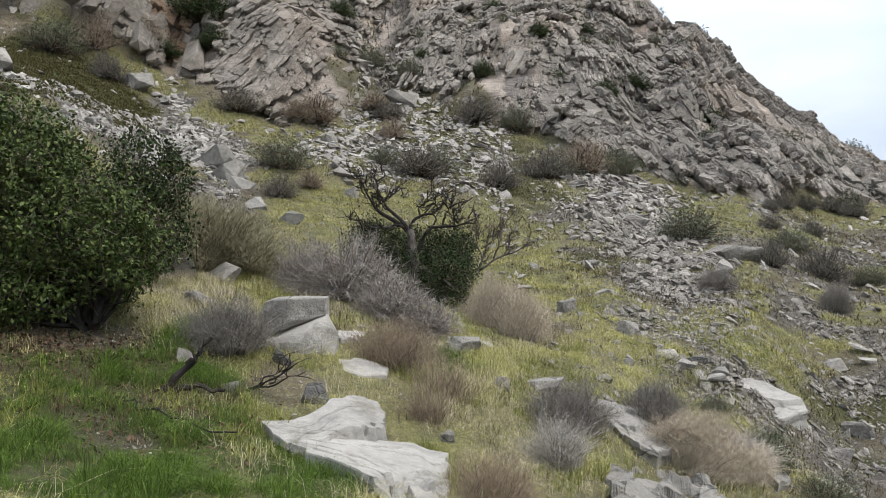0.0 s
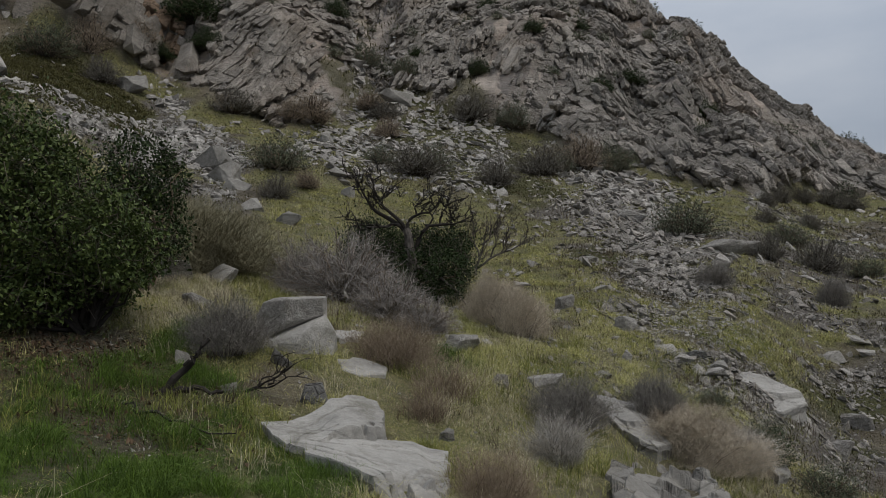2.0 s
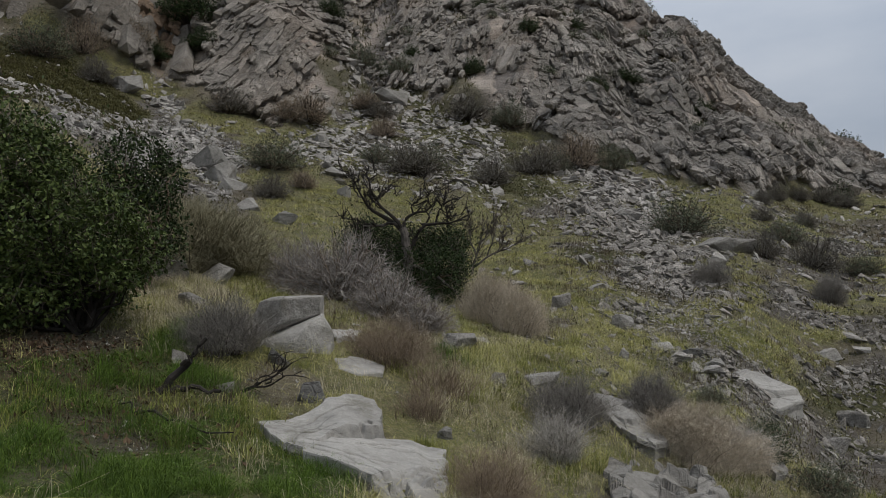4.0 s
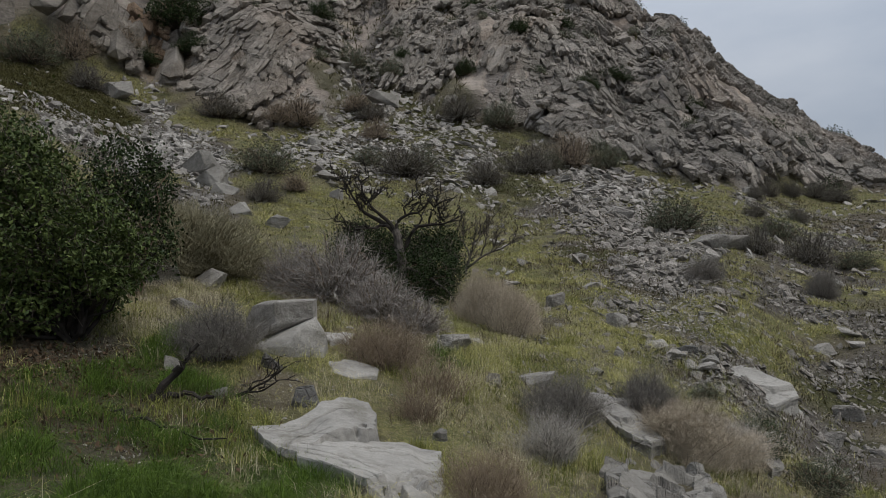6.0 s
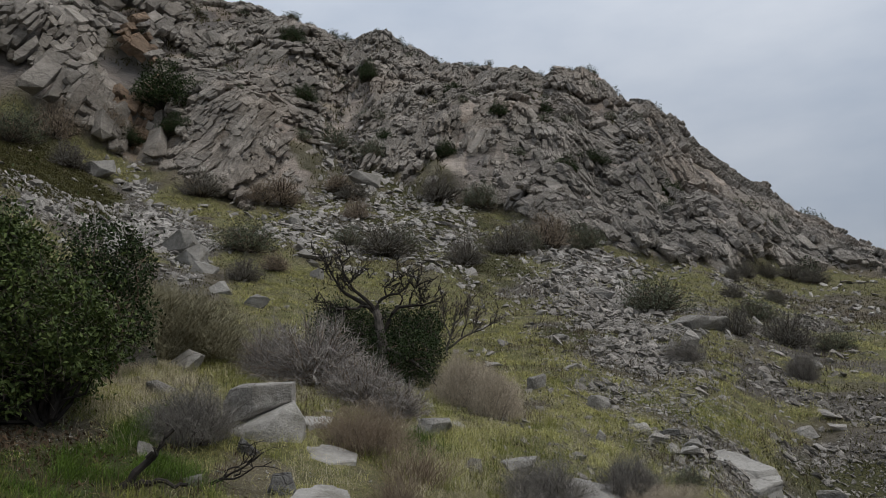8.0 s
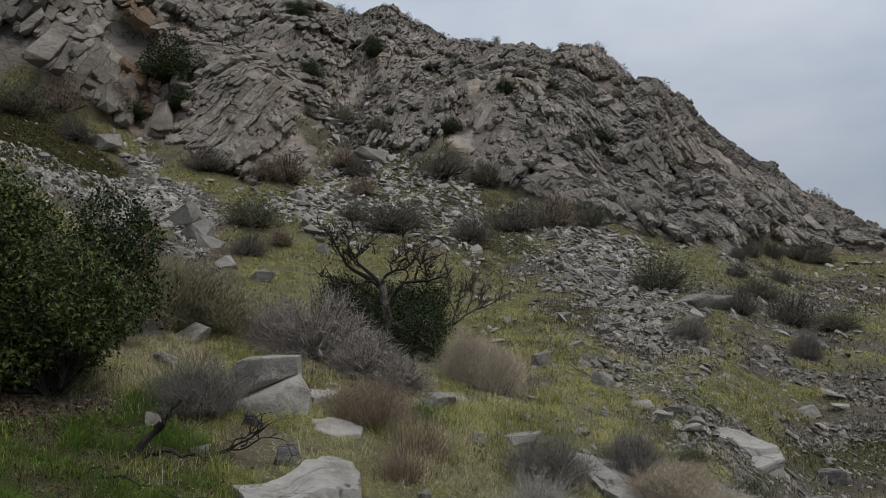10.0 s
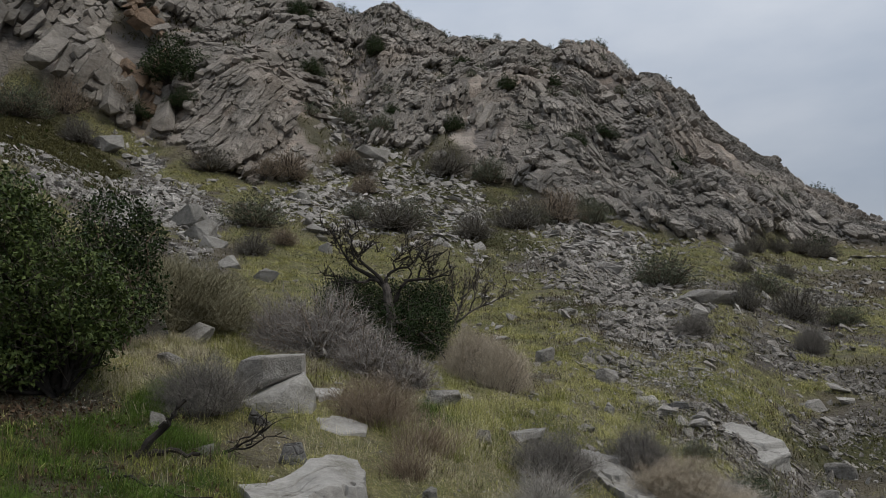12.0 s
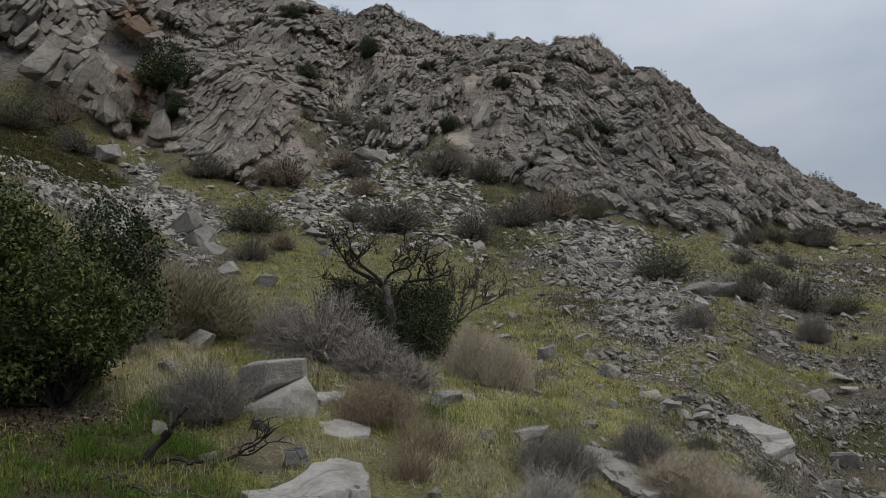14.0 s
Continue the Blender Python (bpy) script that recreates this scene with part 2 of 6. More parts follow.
STONE_WORN = make_stone("worn_stone", (0.33, 0.315, 0.288), (0.13, 0.123, 0.11), 2.0, 0.7, 0.35, 0.0, 0.35, 0.016, 0.014, 0.6)
STONE_DARK = make_stone("dark_stone", (0.19, 0.185, 0.178), (0.09, 0.087, 0.082), 3.0, 0.5)
TWIG_GREY = make_plain("twig_grey", (0.075, 0.068, 0.06), (0.25, 0.23, 0.205), 12)
TWIG_ASH = make_plain("twig_ash", (0.105, 0.095, 0.085), (0.36, 0.33, 0.30), 12)
TWIG_BROWN = make_plain("twig_brown", (0.10, 0.068, 0.048), (0.22, 0.165, 0.12), 12)
TWIG_RED = make_plain("twig_red", (0.13, 0.098, 0.07), (0.31, 0.248, 0.18), 12)
# very dark: puts the shade inside dense shrubs into the stems' colour
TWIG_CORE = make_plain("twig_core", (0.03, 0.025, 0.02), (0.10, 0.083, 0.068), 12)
TWIG_BEIGE = make_plain("twig_beige", (0.22, 0.182, 0.135), (0.47, 0.405, 0.31), 12)
TWIG_TAN = make_plain("twig_tan", (0.14, 0.108, 0.078), (0.28, 0.23, 0.175), 12)
TWIG_PALE = make_plain("twig_pale", (0.25, 0.228, 0.20), (0.46, 0.43, 0.385), 12)
TWIG_OLIVE = make_plain("twig_olive", (0.105, 0.097, 0.062), (0.29, 0.265, 0.175), 12)
LEAF_GREEN = make_plain("leaf_green", (0.011, 0.024, 0.008), (0.10, 0.13, 0.037), 6, 0.5)
LEAF_DARK = make_plain("leaf_dark", (0.007, 0.015, 0.006), (0.047, 0.066, 0.024), 6, 0.85)
LEAF_SAGE = make_plain("leaf_sage", (0.045, 0.053, 0.034), (0.135, 0.147, 0.098), 6, 0.9)
LEAF_GREY = make_plain("leaf_grey", (0.075, 0.068, 0.054), (0.14, 0.129, 0.104), 6, 0.95)
LEAF_LITTER = make_plain("leaf_litter", (0.028, 0.018, 0.011), (0.12, 0.08, 0.05), 10)
BARK = make_plain("weathered_bark", (0.018, 0.015, 0.013), (0.14, 0.124, 0.11), 7, 0.9, 0.0)
CHAR = make_plain("charred_wood", (0.010, 0.009, 0.008), (0.042, 0.036, 0.031), 9, 0.85, 0.2)
GRASS_GREEN = make_plain("grass_green", (0.014, 0.032, 0.006), (0.115, 0.18, 0.026), 3, 0.7)
GRASS_YELLOW = make_plain("grass_yellow", (0.13, 0.14, 0.032), (0.62, 0.575, 0.25), 2, 0.8)
GRASS_TUSSOCK = make_plain("grass_tussock", (0.035, 0.045, 0.01), (0.30, 0.31, 0.085), 2.5, 0.75)
MOSS_TUFT = make_plain("moss_tuft", (0.026, 0.025, 0.009), (0.10, 0.092, 0.034), 3, 0.95)
STALK = make_plain("dead_stalk", (0.035, 0.028, 0.019), (0.15, 0.115, 0.078), 4)
GRASS_DRY = make_plain("grass_dry", (0.22, 0.185, 0.11), (0.60, 0.545, 0.39), 2, 0.85)

# ---------------------------------------------------------------- the hill
# Height of the bare hill along seven bearings from where the camera stands: (distance, height).
PROFILES = {
    -27: [(0, 0), (2.2, 0.27), (4.6, 0.6), (5.4, 0.69), (6.5, 0.89), (8, 1.2), (9, 1.48), (11.5, 2.07), (16.5, 3.28), (23,
         5.36), (28, 7.21), (33, 9.43), (39, 12.3), (42, 14.95), (45.2, 18.22), (49.6, 22.95), (59.2, 31.57), (61.2,
         31.2), (72.2, 24.82), (138.2, 9.07), (700, -30)],
    -18: [(0, 0), (2.2, 0.22), (4.8, 0.49), (5.6, 0.59), (6.8, 0.81), (8.1, 1.17), (9.5, 1.47), (12.4, 1.98), (17, 2.9),
         (22, 4.14), (29, 6.28), (36, 9.06), (41.2, 12.32), (43.6, 14.97), (46.8, 19.07), (50.8, 23.98), (59.2, 31.08),
         (61.2, 30.7), (72.2, 24.33), (138.2, 8.94), (700, -30)],
    -9: [(0, 0), (2.2, 0.18), (5, 0.4), (6, 0.48), (7.3, 0.72), (8.8, 1.12), (10.6, 1.44), (15, 2.18), (19, 3.11), (24,
         4.48), (31, 6.8), (40.4, 10.59), (44.4, 14.34), (48.8, 19.14), (53.2, 23.8), (59.2, 28.5), (61.2, 28.13), (72.2,
         21.75), (138.2, 8.66), (700, -29.1)],
    0: [(0, 0), (2.2, 0.12), (5.5, 0.26), (6.6, 0.35), (8, 0.62), (10.5, 1.02), (13.5, 1.4), (19, 2.35), (23, 3.45),
         (28.5, 5.26), (36, 7.96), (41.6, 10.68), (44.4, 13.04), (49.6, 18.2), (54.4, 22.72), (59.2, 27.08), (61.2,
         26.7), (72.2, 20.33), (138.2, 8.66), (700, -28.3)],
    9: [(0, 0), (2.2, 0.02), (6.5, 0.03), (7.8, 0.14), (9.5, 0.45), (12.3, 0.93), (15, 1.38), (20, 2.38), (24.5, 3.55),
         (31, 5.53), (39, 8.14), (43.2, 11.02), (48.4, 15.91), (54, 20.87), (59.6, 25.81), (62.2, 25.43), (73.2, 19.06),
         (138.2, 8.33), (700, -28.1)],
    18: [(0, 0), (2.2, -0.12), (8, -0.26), (9.4, -0.09), (11.5, 0.26), (14.4, 0.84), (17, 1.36), (22, 2.43), (28, 3.74),
         (36, 5.52), (43.2, 8.42), (49.2, 12.81), (57.6, 19.04), (59.6, 18.29), (68.2, 11.92), (138.2, 6.41), (700,
         -28.1)],
    27: [(0, 0), (2.2, -0.36), (11, -0.8), (13, -0.6), (15.5, -0.1), (18.5, 0.69), (22, 1.31), (27, 2.22), (34, 3.41),
         (42, 5.12), (48, 7.58), (57.6, 11.57), (59.6, 11), (68.2, 4.63), (138.2, 4.29), (700, -28.4)],
}


def hash01(i, j, seed):
    """Repeatable random numbers from 0 to 1 for whole numbers i and j."""
    h = (i.astype(np.int64) * 374761393 + j.astype(np.int64) * 668265263 + seed * 974711) & 0x7FFFFFFF
    h = ((h ^ (h >> 13)) * 1274126177) & 0x7FFFFFFF
    return ((h ^ (h >> 16)) & 0xFFFFF) / 1048575.0


def value_noise(x, y, size, seed):
    """Smooth noise from -1 to 1."""
    x, y = x / size, y / size
    i, j = np.floor(x), np.floor(y)
    u, v = x - i, y - j
    u, v = u * u * (3 - 2 * u), v * v * (3 - 2 * v)
    a, b = hash01(i, j, seed), hash01(i + 1, j, seed)
    c, d = hash01(i, j + 1, seed), hash01(i + 1, j + 1, seed)
    return 2 * ((a * (1 - u) + b * u) * (1 - v) + (c * (1 - u) + d * u) * v) - 1


def rough_noise(x, y, size, seed, octaves=4):
    total = 0.0 * x
    for k in range(octaves):
        total = total + value_noise(x, y, size / 2**k, seed + k) * 0.55**k
    return total


def facets(u, v, size, seed, tilt=0.5, sharp=16.0, groove=0.0, wide=0.09, toned=False):
    """Broken blocks: each cell is a plane of its own tilt and height, with a worn step to its neighbours."""
    u, v = u / size, v / size
    i, j = np.floor(u), np.floor(v)
    total, weight = np.zeros(u.shape), np.full(u.shape, 1e-12)
    best, second = np.full(u.shape, 9.0), np.full(u.shape, 9.0)
    tone = np.zeros(u.shape)
    for di in (-1, 0, 1):
        for dj in (-1, 0, 1):
            a, b = i + di, j + dj
            su, sv = a + 0.1 + 0.8 * hash01(a, b, seed), b + 0.1 + 0.8 * hash01(a, b, seed + 1)
            d = np.abs(u - su) + np.abs(v - sv) * 1.1 + 0.25 * np.abs(u - su + v - sv)
            h = 2 * hash01(a, b, seed + 2) - 1
            h = h + tilt * ((u - su) * (2 * hash01(a, b, seed + 3) - 1.0) + (v - sv) * (2 * hash01(a, b, seed + 4) - 1)) * 2
            w = np.exp(-sharp * d)
            total, weight = total + w * h, weight + w
            second = np.where(d < best, best, np.minimum(second, d))
            tone = np.where(d < best, hash01(a, b, seed + 5), tone)
            best = np.minimum(best, d)
    f = (total / weight - groove * np.exp(-((second - best) / wide) ** 2)) * size
    return (f, tone) if toned else f


def smooth(a, b, x):
    t = np.clip((x - a) / (b - a), 0, 1)
    return t * t * (3 - 2 * t)


BEARINGS = sorted(PROFILES)
HERMITE = {}
for az_ in BEARINGS:
    rr, zz = (np.array(c, float) for c in zip(*PROFILES[az_]))
    dd = np.diff(zz) / np.diff(rr)
    mm = np.concatenate([[dd[0]], 0.5 * (dd[1:] + dd[:-1]), [dd[-1]]])
    HERMITE[az_] = (rr, zz, mm)


def profile(az_, r):
    rr, zz, mm = HERMITE[az_]
    k = np.clip(np.searchsorted(rr, r) - 1, 0, len(rr) - 2)
    w = rr[k + 1] - rr[k]
    t = np.clip((r - rr[k]) / w, 0, 1)
    return ((1 + 2 * t) * (1 - t) ** 2 * zz[k] + t * (1 - t) ** 2 * w * mm[k] + t * t * (3 - 2 * t) * zz[k + 1] + t * t * (t - 1) * w * mm[k + 1])


def bare_hill(x, y):
    """The hill's height without its roughness."""
    x, y = np.asarray(x, float), np.asarray(y, float)
    r, az = np.hypot(x, y), np.degrees(np.arctan2(x, y))
    out = np.zeros(r.shape)
    turn = np.clip(az, BEARINGS[0], BEARINGS[-1])
    for k, a in enumerate(BEARINGS):
        d = np.abs(turn - a) / 9.0
        w = np.where(d < 1, 1 - d * d * (3 - 2 * d), 0.0)
        out = out + w * profile(a, r)
    # outside the seven bearings the hill runs on to the left and falls into the valley to the right and behind
    right = smooth(27, 60, az) * np.minimum(r, 200) * 0.2 + smooth(60, 150, az) * np.minimum(r, 150) * 0.1
    left = smooth(27, 150, -az) * smooth(0, 20, r) * np.abs(out) * 0.9
    behind = smooth(110, 175, np.abs(az))
    return (out - right - left) * (1 - behind) - behind * 0.1 * np.minimum(r, 200)


ROCK_BEARINGS = [-180, -60, -27, -21, -18, -15, -9, -6, -2, 2, 9, 18, 24, 60, 180]
ROCK_FOOT = [48, 42.4, 40.4, 40, 40.4, 40, 40.4, 44, 44, 42.4, 39, 37, 41.6, 48, 48]


def rockiness(x, y):
    """1 on bare rock, 0 on the slope below it."""
    r, az = np.hypot(x, y), np.degrees(np.arctan2(x, y))
    foot = np.interp(az, ROCK_BEARINGS, ROCK_FOOT)
    wob = rough_noise(x, y, 7.0, 11) * 2.6
    return smooth(-1.2, 1.2, r - foot + wob)


def bump_at(x, y, az0, r0, half_az, half_r):
    """A soft hump, 1 in the middle, round a place given by bearing and distance."""
    r, az = np.hypot(x, y), np.degrees(np.arctan2(x, y))
    d = ((az - az0) / half_az) ** 2 + ((r - r0) / half_r) ** 2
    return np.exp(-d)


# small corrections of the crest's height, by bearing
CREST_AT = [-30, -21, -10, -9, -8, -7, -6, -5, -4, -3, -2, -1, 0, 1, 2, 3, 4, 5, 6, 7, 8, 9, 10, 11, 12, 13, 14, 15, 16, 17, 18, 19, 20, 21, 22, 23, 24, 25, 26, 27, 28, 29, 30]
CREST_BY = [-0.82, -0.82, -0.59, -0.7, -0.86, -0.96, -1.2, -1.5, -1.5, -0.82, -0.18, -0.86, -1.9, -2, -2.6, -3, -2.7, -3.3, -2.7, -2.3, -2.4, -2.9, -2.9, -1.7, -1.2, 0.016, 0.4, -0.97, -0.36, 0.2, -0.45, -1.8, -2.1, -2, -1.8, -1.4, -0.45, -0.83, -0.97, -1.4, -2.7, -3.4, -4.2]


def jointed(x, v, turn, seed, long, coarse):
    """Rock split along beds at an angle in the face and across them: worn slabs and blocks."""
    cs, sn = math.cos(radians(turn)), math.sin(radians(turn))
    e1, e2 = x * cs + v * sn, -x * sn + v * cs
    bend = rough_noise(e1, e2, 5.0, seed - 10, 3)
    e2 = e2 + bend * 0.35
    f = facets(e1 / long, e2, 4.6 * coarse, seed - 5, 0.8, 14) * 0.08
    g, tone_a = facets(e1 / long, e2, 2.1 * coarse, seed, 1.0, 12, 0.0, 0.1, True)
    h, tone_b = facets(e1 / long + bend * 0.3, e2, 0.9 * coarse, seed + 10, 1.0, 9, 0.0, 0.1, True)
    return f + g * 0.08 + h * 0.1, 0.45 * tone_a + 0.55 * tone_b


# bearing at which each kind of rock begins, the angle of its beds in the face, how long its blocks are and how coarse
ROCK_KINDS = [(-60, 70, 2.2, 1.4), (-16.3, 58, 3.4, 0.62), (-5.6, 70, 2.5, 0.6), (9.6, -66, 2.5, 0.62)]


def rock_shares(x, z, az):
    """How far each kind of rock holds at a place of the face: great blocks, thin beds, broken beds, steep slabs."""
    v = z * 1.4
    w = value_noise(x, v, 5.0, 5) * 2.0 + value_noise(x, v, 1.6, 6) * 0.7
    a1, a2, a3 = smooth(-1, 1, az + 16.3 + w), smooth(-1, 1, az + 5.6 + w), smooth(-1, 1, az - 9.6 + w - (z - 17) * 0.25)
    return 1 - a1, a1 * (1 - a2), a2 * (1 - a3), a2 * a3


def broken_rock(x, z, az):
    """The relief of the rock face, and a tone of its own for each block."""
    f, tone = 0.0, 0.0
    for k, ((_, turn, long, coarse), share) in enumerate(zip(ROCK_KINDS, rock_shares(x, z, az))):
        g, t = jointed(x, z * 1.4, turn, 31 + 100 * k, long, coarse)
        f, tone = f + g * share, tone + t * share
    return f + rough_noise(x * 0.5 + z * 0.4, z * 1.4, 9.0, 71, 2) * 0.7, tone


def hill(x, y):
    """Points of the hill's surface over the plan, with its roughness: x, y, z and the masks."""
    r, az = np.hypot(x, y), np.degrees(np.arctan2(x, y))
    z = bare_hill(x, y)
    z = z + np.interp(az, CREST_AT, CREST_BY) * smooth(42, 58.4, r)
    rock = rockiness(x, y)
    # the slope: hummocks and small unevenness
    z = z + (1 - rock) * (rough_noise(x, y, 3.2, 3) * 0.06 * smooth(1, 12, r) + rough_noise(x, y, 9.0, 5) * 0.16 * smooth(8, 25, r) + rough_noise(x, y, 1.1, 9) * 0.045 * smooth(8, 14, r) + rough_noise(x, y, 0.34, 19, 2) * 0.025 * smooth(8, 14, r))
    # the rock: ribs, gullies and broken blocks pushed out along the slope's normal
    f, tone = np.zeros(r.shape), np.full(r.shape, 0.5)
    on = (rock > 0.01) & (r < 80) & (np.abs(az) < 60)
    f[on], tone[on] = broken_rock(x[on], z[on], az[on])
    rib = (2.2 * bump_at(x, y, -11.0, 43.6, 4.2, 3.6) - 1.6 * bump_at(x, y, -4.3, 48.8, 2.2, 8) - 1.0 * bump_at(x, y, -17.6, 43.0, 1.8, 1.5)
           + 1.8 * bump_at(x, y, -23.5, 46, 4.5, 4.8) + 1.1 * bump_at(x, y, 6.0, 48, 4.5, 5.6) - 1.1 * bump_at(x, y, 13.2, 51.0, 1.2, 6.5)
           - 1.7 * bump_at(x, y, 18.9, 48.0, 0.6, 1.2) + 1.0 * bump_at(x, y, 16.2, 48.8, 1.2, 6.5) + 0.9 * bump_at(x, y, 21.5, 44.8, 2.0, 4))
    push = rock * (f + rib) * smooth(30, 38, r)
    nz = 0.71
    nx = -np.sin(np.radians(az)) * 0.7
    ny = -np.cos(np.radians(az)) * 0.7
    back = smooth(64, 76, r)
    push = push * (1 - back)
    return x + nx * push, y + ny * push, z + nz * push, rock, tone


# one sheet from the camera's feet to the horizon, finest where the camera looks
ROW_AT = [0.0, 2, 4, 5, 6, 7, 8.3, 10.6, 14, 19, 23.5, 29, 35, 39, 47, 60, 66, 90, 200, 420, 1500]
ROW_N = [0, 4, 9, 20, 36, 52, 72, 94, 114, 138, 158, 186, 220, 260, 380, 548, 560, 570, 576, 580, 584]
rows_r = np.interp(np.arange(585), ROW_N, ROW_AT)
cols_az = np.concatenate([np.arange(-180, -33, 4.0), np.arange(-33, 33, 0.15), np.arange(33.5, 180, 4.0)])
AZ, RR = np.meshgrid(np.radians(cols_az), rows_r, indexing="ij")
GX, GY = np.sin(AZ) * RR, np.cos(AZ) * RR
HX, HY, HZ, ROCK, TONE = hill(GX, GY)


def patch(x, y, cx, cy, along, across, turn, ragged=0.35, seed=7):
    """1 inside a ragged oval patch of the plan, 0 outside."""
    c, s = math.cos(radians(turn)), math.sin(radians(turn))
    dx, dy = x - cx, y - cy
    u, w = (c * dx + s * dy) / along, (-s * dx + c * dy) / across
    d = np.sqrt(u * u + w * w) + ragged * rough_noise(x, y, 0.35 * (along + across), seed)
    return smooth(1.15, 0.85, d)


def zone(x, y, az0, r0, half_az, half_r, ragged=0.45, seed=7):
    """1 inside a ragged patch of the hillside round a bearing and distance, 0 outside."""
    r, az = np.hypot(x, y), np.degrees(np.arctan2(x, y))
    d = np.sqrt(((az - az0) / half_az) ** 2 + ((r - r0) / half_r) ** 2) + ragged * rough_noise(x, y, 0.4 * half_r + 0.6, seed)
    return smooth(1.2, 0.8, d)


# bearing, distance, half width in degrees, half depth in metres
SCREE_ZONES = [(-21.5, 29.5, 4.5, 3.2), (-17.5, 32, 3, 6), (-14.8, 27, 2.4, 5.5), (-5, 42.8, 4, 2.6), (1, 39, 6, 5), (11.5, 30, 3.2, 6), (13.3,
         24, 2.7, 4.5), (15.6, 17, 2.8, 4.2), (18.6, 13.6, 3.2, 2), (23.5, 27, 4.5, 6.5), (26, 18, 5.5, 5), (27, 13, 4, 3), (14.5, 20, 2.6, 4.0), (17.2, 15, 2.6, 2.4), (20.4, 12.6, 2.4, 1.4), (24.5, 15, 3.2, 2.8), (25, 11.6, 3.0, 1.4)]
MOSS_ZONES = [(-25.5, 34.8, 5.2, 4.4), (-1.5, 39, 5.5, 5.5), (3.5, 29.5, 3.5, 4), (-6.5, 34, 3, 3), (10, 20.5, 2.5, 2), (25, 14.5, 3, 2.2), (-4,
         34, 4, 4), (-1, 31, 4, 3.2), (6.5, 27.5, 2, 2.5), (-6, 31, 4.0, 4.5), (-2, 36, 5.0, 4.0), (5, 34, 4.0, 3.5)]
BARE_ZONES = [(-20.5, 5.8, 3.2, 0.5), (-24, 7.6, 5, 0.9), (-9.5, 7.4, 2.5, 0.35), (27.8, 13, 1.6, 1.6), (23, 20, 1.5, 3), (16, 7.6, 3, 0.8),
         (-19.5, 31.5, 1.8, 2.5), (25.5, 11.8, 2.6, 1.3), (22.5, 11.0, 1.4, 0.6), (26.5, 16, 2.4, 1.5)]
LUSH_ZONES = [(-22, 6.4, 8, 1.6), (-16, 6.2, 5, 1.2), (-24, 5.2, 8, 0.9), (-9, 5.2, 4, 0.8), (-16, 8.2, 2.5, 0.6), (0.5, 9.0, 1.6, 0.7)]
YELLOW_ZONES = [(-8.5, 21.5, 3, 3.5), (5, 20, 6, 4.5), (9, 16, 4, 3), (4, 10.5, 4, 1.6), (-17, 10.8, 4.5, 1.8), (21, 30, 4.5, 3.5), (19, 20, 2,
         4), (-12, 36, 3.5, 2.5), (-3, 25, 3, 2.5), (13, 14, 2.5, 2), (-19, 40, 2.5, 1.5), (-1.5, 46, 1.5, 1.6), (24, 24, 5, 2), (15.5, 36,
         4, 1.5), (20, 17, 4, 3), (25, 20, 3, 2.5), (20, 11.5, 4, 1.5), (27, 23, 4, 2.5), (11, 12, 4, 2), (24, 12, 2, 1.2), (21, 15, 4,
         2.2), (16, 10.5, 4, 1.6), (26, 17, 3, 1.6)]


def most(x, y, zones, ragged=0.45, seed=7):
    out = 0 * x
    for k, q in enumerate(zones):
        out = np.maximum(out, zone(x, y, *q, ragged=ragged, seed=seed + 13 * k))
    return out


def covers(x, y, rock):
    """Grass, moss and scree masks over the plan."""
    r = np.hypot(x, y)
    scree = most(x, y, SCREE_ZONES, 0.9, 201) * smooth(-0.3, 0.2, rough_noise(x, y, 2.2, 57) + 0.3 * (x < -4))
    moss = most(x, y, MOSS_ZONES, 0.7, 301) * smooth(-0.45, 0.1, rough_noise(x, y, 1.6, 311))
    moss = np.maximum(moss, 0.95 * most(x, y, MOSS_ZONES[:1], 0.35, 301))
    grass = smooth(-0.45, 0.35, rough_noise(x, y, 3.2, 101) + 0.3)
    grass = np.maximum(grass, np.maximum(most(x, y, YELLOW_ZONES, 0.6, 401), most(x, y, LUSH_ZONES, 0.4, 501)))
    grass = grass * (1 - 0.85 * most(x, y, BARE_ZONES, 0.9, 601)) * (1 - 0.8 * scree) * (1 - moss) * (1 - rock)
    # thin turf on ledges of the rock
    turf = smooth(0.35, 0.75, rough_noise(x, y, 5.0, 111)) * rock * smooth(61, 48, r)
    ledge = smooth(0.3, 0.8, rough_noise(x, y, 8.0, 115)) * rock * 0.6
    grass = np.maximum(grass, turf * 0.5)
    scree = scree * (1 - most(x, y, MOSS_ZONES[:1], 0.35, 301))
    return grass, np.maximum(moss, ledge * 0.35), np.clip(scree, 0, 1)

GRASS, MOSS, SCREE = covers(GX, GY, ROCK)


